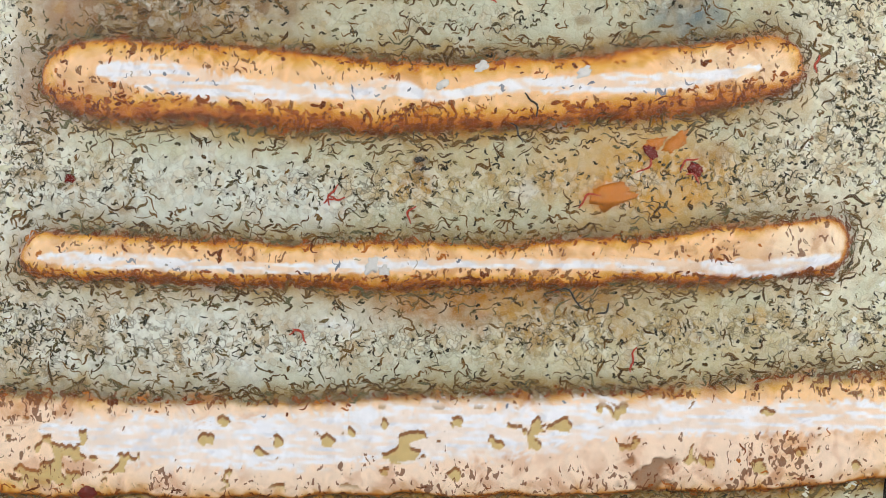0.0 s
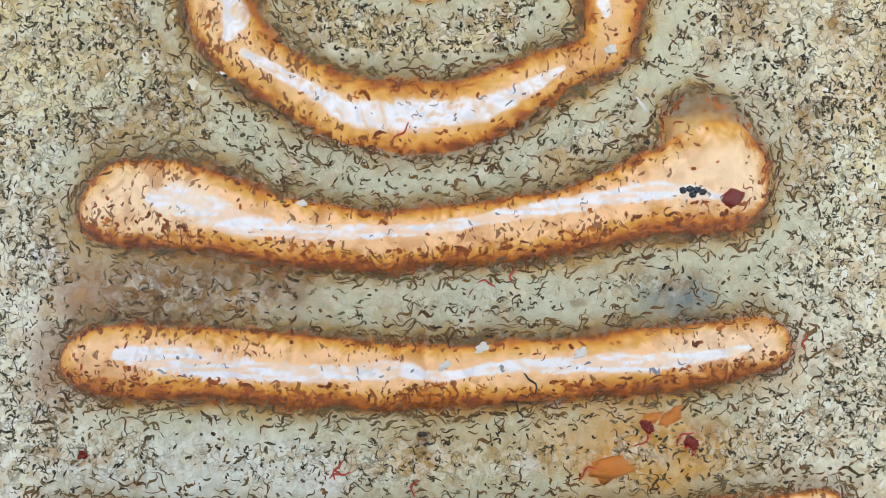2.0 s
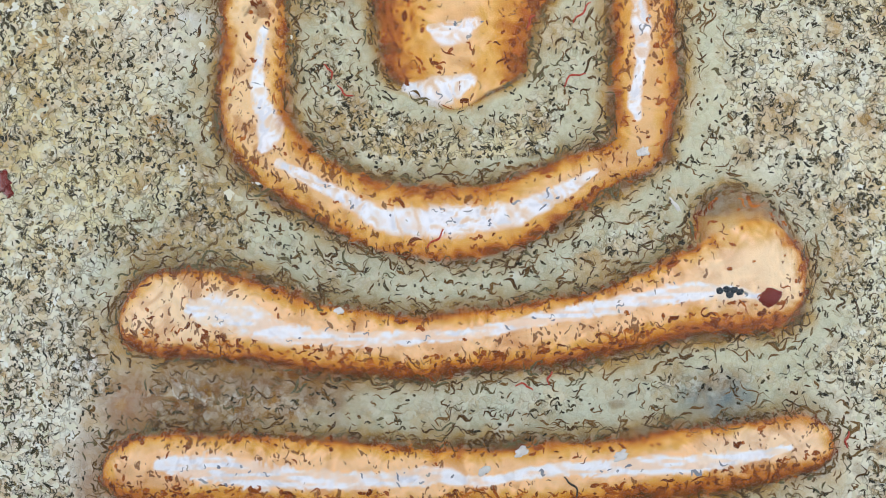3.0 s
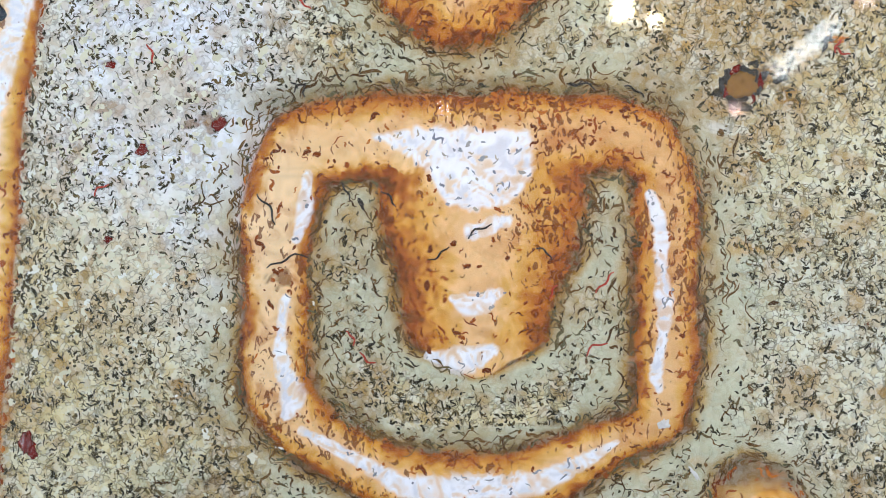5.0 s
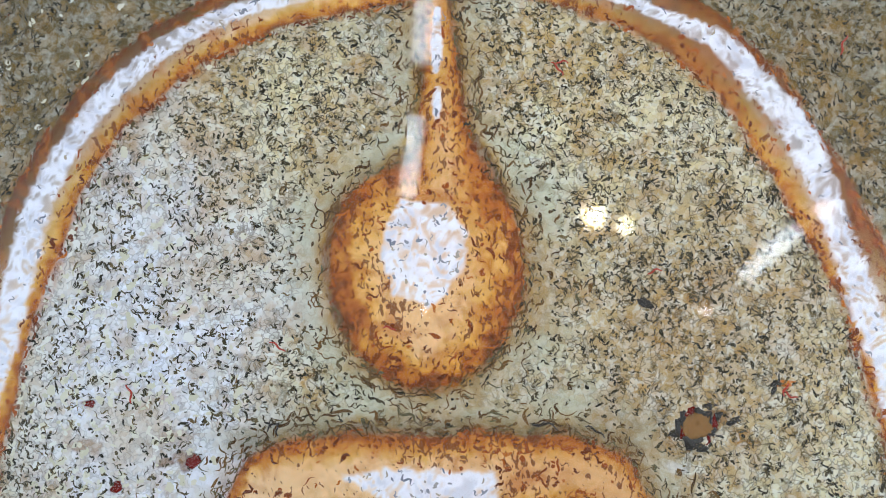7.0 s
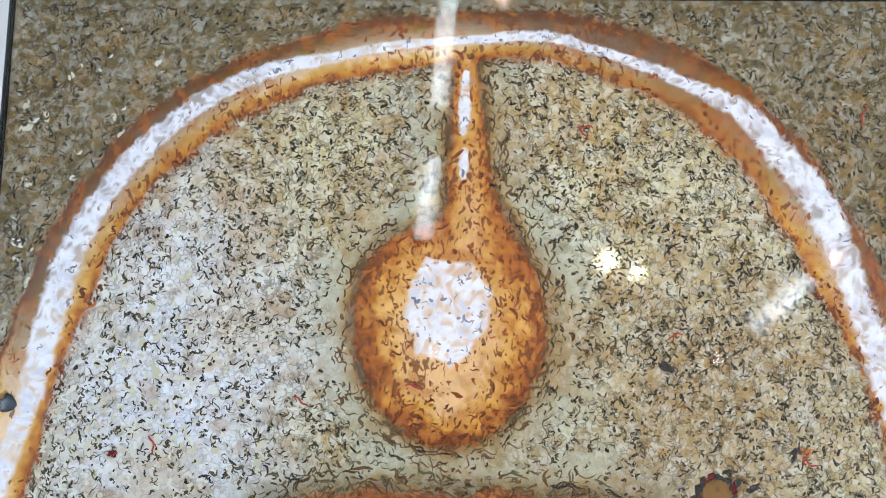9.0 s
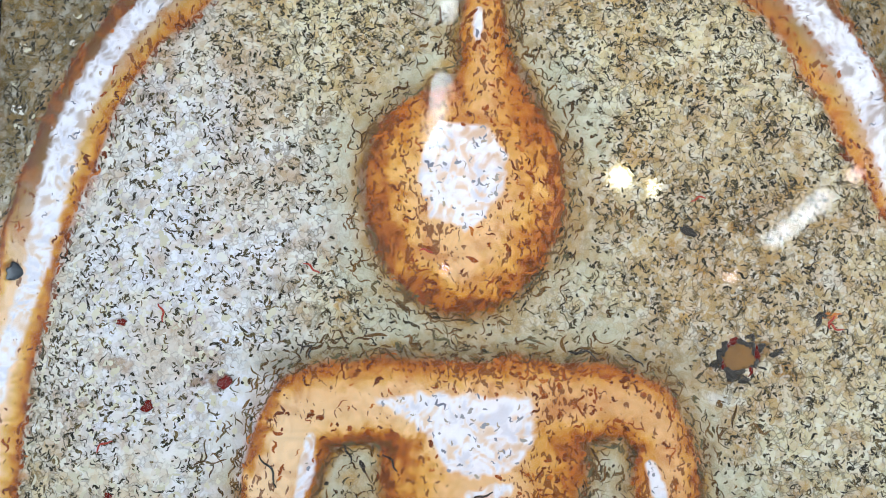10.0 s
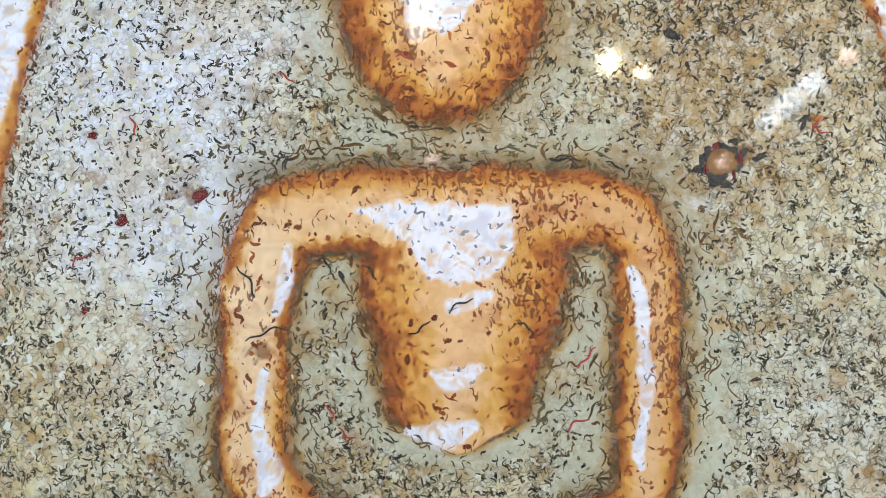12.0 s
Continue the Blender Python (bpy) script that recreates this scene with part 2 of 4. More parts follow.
BORDER = [
    ([(-0.400, 0.84, 0.025), (-0.384, 1.10, 0.025), (-0.362, 1.325, 0.025), (-0.348, 1.43, 0.0245), (-0.340, 1.52, 0.0245), (-0.330, 1.581, 0.0258), (-0.320, 1.627, 0.0253), (-0.301, 1.686, 0.0258),
      (-0.273, 1.751, 0.0254), (-0.226, 1.810, 0.0250), (-0.166, 1.849, 0.0234), (-0.091, 1.877, 0.0218), (-0.015, 1.890, 0.0218), (0.065, 1.893, 0.0209), (0.132, 1.878, 0.0226), (0.197, 1.845, 0.0250),
      (0.247, 1.794, 0.0254), (0.283, 1.735, 0.0258), (0.310, 1.680, 0.0253), (0.332, 1.626, 0.0257), (0.350, 1.55, 0.025), (0.366, 1.45, 0.025), (0.390, 1.10, 0.025), (0.400, 0.84, 0.025)], 0.0088, 2.3, 0.0, 0.13),
]
ARMS_AND_LEGS = [
    ([(-0.142, 1.335, 0.0235), (-0.120, 1.304, 0.0226), (-0.084, 1.281, 0.0226), (-0.043, 1.263, 0.0250), (-0.003, 1.257, 0.0266), (0.037, 1.262, 0.0250), (0.074, 1.279, 0.0210), (0.106, 1.294, 0.0165), (0.138, 1.304, 0.0135)], 0.0095),
    ([(-0.118, 1.503, 0.0301), (-0.130, 1.479, 0.0289), (-0.135, 1.451, 0.0265), (-0.137, 1.410, 0.0249), (-0.138, 1.370, 0.0249), (-0.139, 1.333, 0.0255)], 0.0095),
    ([(0.130, 1.507, 0.0211), (0.142, 1.475, 0.0225), (0.143, 1.427, 0.0233), (0.142, 1.383, 0.0233), (0.141, 1.347, 0.0225), (0.138, 1.312, 0.0181)], 0.0090),
]
TRUNK = [
    ([(-0.118, 1.505, 0.0281), (-0.073, 1.512, 0.0297), (-0.029, 1.511, 0.0322), (0.015, 1.511, 0.0322), (0.063, 1.512, 0.0301), (0.102, 1.513, 0.0261), (0.130, 1.509, 0.0209)], 0.0095, 2.8, 0.0),
    ([(0.012, 1.464, 0.0740, 1.0), (0.010, 1.450, 0.0680, 1.0), (0.009, 1.429, 0.0620, 0.95), (0.008, 1.397, 0.0550, 0.85), (0.007, 1.374, 0.0500, 0.7)], 0.0105, 2.0, 0.0),
    ([(-0.002, 1.672, 0.0750), (-0.002, 1.656, 0.0725), (-0.003, 1.622, 0.0470), (-0.004, 1.604, 0.0160)], 0.0150, 2.4, 0.0),
    ([(0.012, 1.724, 0.0342, 0.6), (0.013, 1.750, 0.0215, 0.6), (0.012, 1.785, 0.0168, 0.55), (0.010, 1.821, 0.0140, 0.5), (0.009, 1.857, 0.0095, 0.5), (0.009, 1.880, 0.0080, 0.45)], 0.0125),
]
# highlights painted as white ink along the crests: x, z, half width
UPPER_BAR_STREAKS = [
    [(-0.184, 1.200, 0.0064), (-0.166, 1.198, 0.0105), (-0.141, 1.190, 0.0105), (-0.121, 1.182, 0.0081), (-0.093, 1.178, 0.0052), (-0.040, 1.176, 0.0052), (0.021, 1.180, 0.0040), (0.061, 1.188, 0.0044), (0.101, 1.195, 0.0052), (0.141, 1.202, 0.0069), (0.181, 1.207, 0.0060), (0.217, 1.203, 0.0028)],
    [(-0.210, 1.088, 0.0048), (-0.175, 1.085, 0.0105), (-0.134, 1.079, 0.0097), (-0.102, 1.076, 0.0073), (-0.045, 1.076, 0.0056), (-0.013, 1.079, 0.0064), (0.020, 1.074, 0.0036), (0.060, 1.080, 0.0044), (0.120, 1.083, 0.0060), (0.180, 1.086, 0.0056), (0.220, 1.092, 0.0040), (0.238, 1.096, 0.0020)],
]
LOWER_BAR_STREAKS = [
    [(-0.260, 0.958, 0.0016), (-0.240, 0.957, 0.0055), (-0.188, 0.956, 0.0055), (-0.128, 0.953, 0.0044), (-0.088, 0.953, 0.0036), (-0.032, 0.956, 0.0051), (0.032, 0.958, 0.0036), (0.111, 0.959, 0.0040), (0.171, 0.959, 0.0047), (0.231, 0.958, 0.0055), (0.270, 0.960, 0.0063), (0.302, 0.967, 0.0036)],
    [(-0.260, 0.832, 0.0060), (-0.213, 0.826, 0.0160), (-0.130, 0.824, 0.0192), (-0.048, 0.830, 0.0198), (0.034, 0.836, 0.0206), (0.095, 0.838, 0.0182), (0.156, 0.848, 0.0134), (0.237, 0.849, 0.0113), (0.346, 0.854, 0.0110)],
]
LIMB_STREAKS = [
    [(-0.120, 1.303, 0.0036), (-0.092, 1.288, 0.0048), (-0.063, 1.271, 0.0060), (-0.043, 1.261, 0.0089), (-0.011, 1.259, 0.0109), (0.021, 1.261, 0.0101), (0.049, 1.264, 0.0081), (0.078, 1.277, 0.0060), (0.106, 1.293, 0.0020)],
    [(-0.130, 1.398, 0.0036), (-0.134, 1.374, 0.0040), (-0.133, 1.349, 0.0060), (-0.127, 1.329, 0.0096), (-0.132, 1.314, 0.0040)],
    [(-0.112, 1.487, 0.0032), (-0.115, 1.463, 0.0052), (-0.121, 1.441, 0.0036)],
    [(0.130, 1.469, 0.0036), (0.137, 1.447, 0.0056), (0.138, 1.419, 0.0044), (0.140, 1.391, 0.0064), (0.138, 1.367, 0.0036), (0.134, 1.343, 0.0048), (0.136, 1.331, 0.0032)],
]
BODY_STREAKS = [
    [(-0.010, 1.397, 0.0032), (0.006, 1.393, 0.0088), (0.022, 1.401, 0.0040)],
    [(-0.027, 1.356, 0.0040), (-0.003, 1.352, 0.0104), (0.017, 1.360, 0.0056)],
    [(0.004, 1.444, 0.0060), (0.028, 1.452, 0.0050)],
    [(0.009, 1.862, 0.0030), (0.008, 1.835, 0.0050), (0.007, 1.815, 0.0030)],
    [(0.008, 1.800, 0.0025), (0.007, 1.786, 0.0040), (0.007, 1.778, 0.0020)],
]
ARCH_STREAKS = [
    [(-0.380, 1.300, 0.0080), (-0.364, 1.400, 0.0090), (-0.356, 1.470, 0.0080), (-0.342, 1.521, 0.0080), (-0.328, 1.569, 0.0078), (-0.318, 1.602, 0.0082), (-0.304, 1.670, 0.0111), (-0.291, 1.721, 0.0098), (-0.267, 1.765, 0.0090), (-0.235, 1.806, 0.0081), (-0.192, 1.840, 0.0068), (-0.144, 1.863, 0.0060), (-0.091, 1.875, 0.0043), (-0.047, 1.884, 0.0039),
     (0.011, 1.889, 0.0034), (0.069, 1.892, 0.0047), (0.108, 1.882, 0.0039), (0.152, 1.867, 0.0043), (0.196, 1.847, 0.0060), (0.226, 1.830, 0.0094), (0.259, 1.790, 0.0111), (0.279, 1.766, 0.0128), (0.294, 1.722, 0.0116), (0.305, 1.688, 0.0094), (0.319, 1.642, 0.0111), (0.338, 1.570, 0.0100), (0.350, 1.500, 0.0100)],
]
# highlight patches painted as white ink on the chest and the head: corners x, z
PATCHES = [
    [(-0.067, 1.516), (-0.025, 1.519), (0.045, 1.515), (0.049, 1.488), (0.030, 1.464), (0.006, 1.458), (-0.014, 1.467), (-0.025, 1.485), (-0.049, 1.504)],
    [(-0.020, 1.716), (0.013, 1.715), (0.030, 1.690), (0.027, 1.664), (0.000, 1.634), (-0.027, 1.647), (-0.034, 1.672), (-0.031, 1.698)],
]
# worn pits: x, z, radius, depth
PITS = [(0.195, 1.545, 0.021, 0.0025), (0.214, 1.552, 0.010, 0.002), (-0.238, 1.014, 0.010, 0.004), (0.008, 1.030, 0.008, 0.004), (-0.233, 1.507, 0.006, 0.006), (-0.181, 1.525, 0.009, 0.004), (-0.195, 1.524, 0.007, 0.003), (-0.259, 1.443, 0.005, 0.004),
        (-0.134, 1.412, 0.009, 0.003), (-0.291, 0.923, 0.007, 0.004), (0.177, 0.806, 0.018, 0.005), (0.106, 0.934, 0.008, 0.003), (-0.254, 1.567, 0.006, 0.004), (-0.330, 1.604, 0.010, 0.005)]
# coloured stains, the bluish white ones at the left being painted sheen: x, z, radius across, radius up, strength,
# colour
UPPER_STAINS_AND_SHEEN = [
    (-0.200, 1.62, 0.09, 0.14, 0.9, rgb(232, 234, 246)), (0.20, 1.60, 0.09, 0.10, 0.75, rgb(150, 112, 66)), (-0.215, 1.60, 0.085, 0.19, 0.6, rgb(238, 240, 255)), (0.17, 1.62, 0.08, 0.10, 0.45, rgb(190, 148, 88)),
    (0.15, 1.83, 0.09, 0.03, 0.55, rgb(186, 148, 78)), (-0.08, 1.75, 0.03, 0.03, 0.6, rgb(190, 152, 84)), (0.32, 1.87, 0.06, 0.05, 0.5, rgb(140, 112, 66)), (-0.29, 1.87, 0.08, 0.05, 0.65, rgb(128, 112, 58)),
]
MIDDLE_STAINS_AND_SHADE = [
    (-0.245, 1.46, 0.06, 0.12, 0.75, rgb(232, 230, 238)), (0.27, 1.36, 0.06, 0.07, 0.5, rgb(214, 206, 178)), (0.25, 1.42, 0.06, 0.09, 0.5, rgb(160, 170, 160)), (0.0, 1.235, 0.10, 0.03, 0.6, rgb(186, 190, 172)), (-0.16, 1.66, 0.03, 0.025, 0.5, rgb(198, 168, 108)), (-0.22, 1.55, 0.03, 0.03, 0.55, rgb(192, 160, 98)),
    # next entry: olive shade painted above the shoulders
    (0.006, 1.54, 0.20, 0.012, 0.5, rgb(110, 96, 60)), (-0.27, 1.37, 0.05, 0.06, 0.25, rgb(186, 160, 100)), (-0.275, 1.38, 0.075, 0.09, 0.65, rgb(216, 196, 140)), (0.26, 1.50, 0.07, 0.08, 0.6, rgb(222, 208, 168)),
    (0.27, 1.33, 0.08, 0.09, 0.55, rgb(228, 220, 200)),
]
LOWER_STAINS = [
    (-0.30, 1.06, 0.06, 0.16, 0.85, rgb(238, 234, 228)), (-0.165, 1.134, 0.095, 0.027, 1.0, rgb(116, 64, 6)), (-0.235, 1.130, 0.022, 0.026, 0.9, rgb(146, 84, 30)), (-0.258, 1.085, 0.018, 0.04, 0.8, rgb(140, 84, 32)),
    (-0.235, 1.16, 0.03, 0.02, 0.6, rgb(156, 112, 50)), (0.190, 1.131, 0.026, 0.018, 1.0, rgb(62, 88, 108)), (0.06, 1.13, 0.12, 0.018, 0.6, rgb(190, 194, 180)),
]
BASE_STAINS = [
    (0.31, 1.05, 0.06, 0.14, 0.85, rgb(238, 230, 212)), (-0.14, 1.005, 0.14, 0.026, 0.9, rgb(216, 220, 218)), (0.160, 1.020, 0.075, 0.034, 0.95, rgb(206, 142, 16)), (0.143, 1.008, 0.020, 0.010, 1.0, rgb(216, 120, 20)),
    (0.03, 1.018, 0.06, 0.022, 0.6, rgb(176, 140, 74)), (0.06, 0.928, 0.11, 0.024, 1.0, rgb(164, 100, 14)), (-0.17, 0.898, 0.18, 0.035, 0.95, rgb(222, 223, 220)), (0.22, 0.90, 0.15, 0.03, 0.8, rgb(218, 204, 170)),
    (0.17, 0.915, 0.10, 0.02, 0.5, rgb(168, 138, 80)),
]


def spline(pts, n=7):
    """A smooth line through the points, n steps to each."""
    p = np.array([(*q, 1.0) if len(q) == 3 else q for q in pts])
    p = np.vstack([2 * p[0] - p[1], p, 2 * p[-1] - p[-2]])
    out = []
    for i in range(1, len(p) - 2):
        for s in np.arange(n) / n:
            a, b, c, d = p[i - 1:i + 3]
            out.append(0.5 * (2 * b + (c - a) * s + (2 * a - 5 * b + 4 * c - d) * s * s + (3 * b - a - 3 * c + d) * s ** 3))
    out.append(p[-2])
    return np.array(out)


def cloud(shape, size, seed):
    """Smooth random field from -1 to 1; size: metres between its knots."""
    rng = np.random.default_rng(seed)
    k = size / STEP
    g = rng.uniform(-1, 1, (int(shape[0] / k) + 3, int(shape[1] / k) + 3))
    r, c = np.arange(shape[0]) / k, np.arange(shape[1]) / k
    ri, ci = r.astype(int), c.astype(int)
    fr, fc = r - ri, c - ci
    fr, fc = (fr * fr * (3 - 2 * fr))[:, None], (fc * fc * (3 - 2 * fc))[None]
    a, b = g[ri][:, ci], g[ri][:, ci + 1]
    d, e = g[ri + 1][:, ci], g[ri + 1][:, ci + 1]
    return (a * (1 - fc) + b * fc) * (1 - fr) + (d * (1 - fc) + e * fc) * fr


def ramp(x, stops):
    """Colours along x."""
    xs = [s[0] for s in stops]
    return np.stack([np.interp(x, xs, [s[1][i] for s in stops]) for i in range(3)], -1)


def smooth(x, a, b):
    t = np.clip((x - a) / (b - a), 0, 1)
    return t * t * (3 - 2 * t)


W, H = int((X1 - X0) / STEP) + 1, int((Z1 - Z0) / STEP) + 1
GX, GZ = np.meshgrid(np.linspace(X0, X1, W), np.linspace(Z0, Z1, H))
SHAPE = GX.shape
fine, mid, wide, slow = cloud(SHAPE, 0.0033, 1), cloud(SHAPE, 0.009, 2), cloud(SHAPE, 0.03, 3), cloud(SHAPE, 0.09, 4)
grid_r, grid_c = np.indices(SHAPE)
fine = fine[np.clip(grid_r + 5 * mid + 14 * wide, 0, SHAPE[0] - 1).astype(int), np.clip(grid_c + 5 * np.roll(mid, 30, 1) - 14 * np.roll(wide, 60, 0), 0, SHAPE[1] - 1).astype(int)]
WX, WZ = GX + 0.0009 * mid + 0.0026 * wide, GZ + 0.0009 * cloud(SHAPE, 0.009, 5) + 0.0026 * cloud(SHAPE, 0.03, 6)


def ridge(lines):
    """Over the panel: the distance outside the ridges (minus: inside), how far in (0 edge, 1 crest), and the height."""
    sd, inner, high = np.full(SHAPE, 1.0), np.zeros(SHAPE), np.zeros(SHAPE)
    for pts, top, *form in lines:
        power, tilt, lean = (*form, 0.0)[:3] if form else (2.3, 0.0, 0.0)
        p = spline(pts)
        reach, rise = 0.09, np.zeros(SHAPE)
        for a, b in zip(p[:-1], p[1:]):
            m = max(a[2], b[2]) + reach
            c0, c1 = np.searchsorted(GX[0], (min(a[0], b[0]) - m, max(a[0], b[0]) + m))
            r0, r1 = np.searchsorted(GZ[:, 0], (min(a[1], b[1]) - m, max(a[1], b[1]) + m))
            if c1 <= c0 or r1 <= r0:
                continue
            s = np.s_[r0:r1, c0:c1]
            x, z = WX[s], WZ[s]
            dx, dz = b[0] - a[0], b[1] - a[1]
            t = np.clip(((x - a[0]) * dx + (z - a[1]) * dz) / (dx * dx + dz * dz + 1e-12), 0, 1)
            dist = np.hypot(x - a[0] - t * dx, z - a[1] - t * dz)
            hw, sc = a[2] + t * (b[2] - a[2]), a[3] + t * (b[3] - a[3])
            u = np.clip(1 - dist / hw, 0, 1)
            sd[s] = np.minimum(sd[s], dist - hw)
            inner[s] = np.maximum(inner[s], u * np.minimum(1, 0.35 + 0.65 * sc))
            rise[s] = np.maximum(rise[s], (top - tilt * (z - a[1] - t * dz) + lean * ((x - a[0] - t * dx) * a[0] + (z - a[1] - t * dz) * max(a[1] - 1.5, 0)) / max(0.3, math.hypot(a[0], a[1] - 1.5))) * sc * (1 - (1 - u) ** power) ** 0.62)
        high = (high ** 5 + rise ** 5) ** 0.2
    return sd, inner, high


HORN = ([(0.214, 1.238, 0.030, 0.3), (0.198, 1.254, 0.021, 0.12)], 0.0080)


def soften(a, r, times=2):
    """A box blur, r cells either way."""
    for _ in range(times):
        for ax in (0, 1):
            a = sum(np.roll(a, i, ax) for i in range(-r, r + 1)) / (2 * r + 1)
    return a


groups = [("pedestal_tier", ridge([t, HORN] if i == 0 else [t])) for i, t in enumerate(TIERS)] + [("arch_border", ridge(BORDER)), ("seated_figure", tuple(soften(a, 5) for a in ridge(ARMS_AND_LEGS + TRUNK)))]
SD = np.min([g[1][0] for g in groups], 0)
INNER = np.max([g[1][1] for g in groups], 0)
HIGH = np.max([g[1][2] for g in groups], 0)
NEAR = np.min([g[1][0] for g in groups if g[0] != "arch_border"], 0)
# the body's lower end runs out into the ground
fade = 0.035 * (1 - smooth(GZ + 0.004 * mid + 0.010 * wide, 1.322, 1.368)) * smooth(GZ, 1.300, 1.308) * smooth(-np.abs(GX - 0.007), -0.075, -0.055)
SD, NEAR = SD + fade, NEAR + fade
fading = np.clip(fade / 0.018, 0, 1)
inside = smooth(-SD, -0.001, 0.003) * smooth(HIGH + 0.0004 * mid, 0.0004, 0.0032)
out = np.maximum(SD, 0)
hgt = HIGH + 0.0016 * np.exp(-out / 0.005) * (1 - inside) - 0.0030 * np.exp(-(np.maximum(NEAR, 0) / 0.022) ** 2) * (1 - inside)
field = smooth(out, 0.004, 0.03)
hgt += (0.0005 * fine + 0.0006 * mid) * (0.25 + 0.75 * field) * (1 - 0.75 * inside) + 0.0007 * wide
hole = np.zeros(SHAPE)
for x, z, r, depth in PITS:
    d = np.hypot(GX - x + 0.5 * r * mid + 0.3 * r * fine, (GZ - z) * 1.25 + 0.6 * r * cloud(SHAPE, 0.006, 8)) / r
    k = smooth(-d, -1.0, -0.55)
    hgt -= depth * k
    hgt += 0.15 * depth * np.exp(-((d - 1.1) / 0.25) ** 2)
    hole = np.maximum(hole, k)

# flaked places on the lowest bar, each with shade painted along its upper rim
flake_field = cloud(SHAPE, 0.013, 11) + 0.5 * cloud(SHAPE, 0.007, 12) + 0.25 * fine - 0.25 * smooth(GX, 0.16, 0.24)
bar = smooth(-groups[3][1][0], 0.006, 0.014)
worn = smooth(flake_field, 0.52, 0.58) * bar
lip_shade = np.clip(worn - np.roll(worn, -3, 0), 0, 1)
hgt -= 0.0012 * worn

# painted highlights, in white ink
highlight_ink = np.zeros(SHAPE)
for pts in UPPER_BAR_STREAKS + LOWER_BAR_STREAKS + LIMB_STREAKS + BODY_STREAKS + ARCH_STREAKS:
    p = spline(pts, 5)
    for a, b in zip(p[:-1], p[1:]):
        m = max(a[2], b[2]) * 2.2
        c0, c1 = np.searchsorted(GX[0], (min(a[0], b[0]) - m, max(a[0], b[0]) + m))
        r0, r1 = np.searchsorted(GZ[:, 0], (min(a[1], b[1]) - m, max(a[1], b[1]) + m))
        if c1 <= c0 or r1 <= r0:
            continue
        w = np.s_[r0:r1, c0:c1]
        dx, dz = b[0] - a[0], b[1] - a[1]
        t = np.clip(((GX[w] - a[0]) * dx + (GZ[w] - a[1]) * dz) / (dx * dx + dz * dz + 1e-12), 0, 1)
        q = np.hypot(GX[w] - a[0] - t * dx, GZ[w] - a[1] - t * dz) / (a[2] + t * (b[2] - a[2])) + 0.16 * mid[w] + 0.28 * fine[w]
        highlight_ink[w] = np.maximum(highlight_ink[w], smooth(-q, -1.22, -0.72))
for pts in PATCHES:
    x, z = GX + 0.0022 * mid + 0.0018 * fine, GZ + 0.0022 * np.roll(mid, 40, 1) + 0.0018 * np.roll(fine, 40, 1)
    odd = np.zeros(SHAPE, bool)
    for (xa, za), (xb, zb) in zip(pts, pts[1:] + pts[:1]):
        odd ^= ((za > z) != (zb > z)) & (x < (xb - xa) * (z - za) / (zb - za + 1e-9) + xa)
    highlight_ink = np.maximum(highlight_ink, soften(odd.astype(float), 1, 1))

# colours of lacquer, edges, valleys and ground, the shade around the ridges painted in
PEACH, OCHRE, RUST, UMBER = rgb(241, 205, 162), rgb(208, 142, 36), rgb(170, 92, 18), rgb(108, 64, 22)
CREAM, VALLEY, SAND = rgb(220, 208, 168), rgb(196, 195, 170), rgb(182, 140, 62)
ragged = cloud(SHAPE, 0.0055, 7)
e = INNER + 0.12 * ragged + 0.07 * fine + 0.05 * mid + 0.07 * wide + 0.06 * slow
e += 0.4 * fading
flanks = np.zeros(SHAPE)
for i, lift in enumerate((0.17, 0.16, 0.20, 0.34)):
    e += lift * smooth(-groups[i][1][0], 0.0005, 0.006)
    # the lacquer is ochre along the lower flank of each bar
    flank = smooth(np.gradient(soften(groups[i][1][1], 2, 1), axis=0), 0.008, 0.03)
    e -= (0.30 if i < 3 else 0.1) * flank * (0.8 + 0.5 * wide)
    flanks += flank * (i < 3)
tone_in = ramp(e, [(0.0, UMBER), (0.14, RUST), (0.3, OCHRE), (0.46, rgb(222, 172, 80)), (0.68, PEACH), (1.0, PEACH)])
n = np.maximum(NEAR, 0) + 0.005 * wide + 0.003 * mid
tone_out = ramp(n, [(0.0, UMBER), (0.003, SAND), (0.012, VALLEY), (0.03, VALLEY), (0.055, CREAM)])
k = smooth(wide + 0.8 * slow + 0.3 * mid, 0.0, 0.8)[..., None]
tone_out = tone_out * (1 - 0.6 * k) + np.array(SAND) * 0.6 * k
# soft shade around every ridge, painted into the ground's colour
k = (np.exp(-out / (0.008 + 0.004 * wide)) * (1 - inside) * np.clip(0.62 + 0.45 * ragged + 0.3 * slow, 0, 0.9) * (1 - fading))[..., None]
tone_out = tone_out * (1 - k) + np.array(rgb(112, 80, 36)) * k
for x, z, rx, rz, strength, colour in UPPER_STAINS_AND_SHEEN + MIDDLE_STAINS_AND_SHADE + LOWER_STAINS + BASE_STAINS:
    q = 0.8 * np.hypot((GX - x) / rx + 0.25 * wide, (GZ - z) / rz + 0.25 * mid)
    k = (strength * smooth(-q, -1.15, -0.35) * (0.82 + 0.18 * mid))[..., None]
    tone_out = tone_out * (1 - k) + np.array(colour) * k
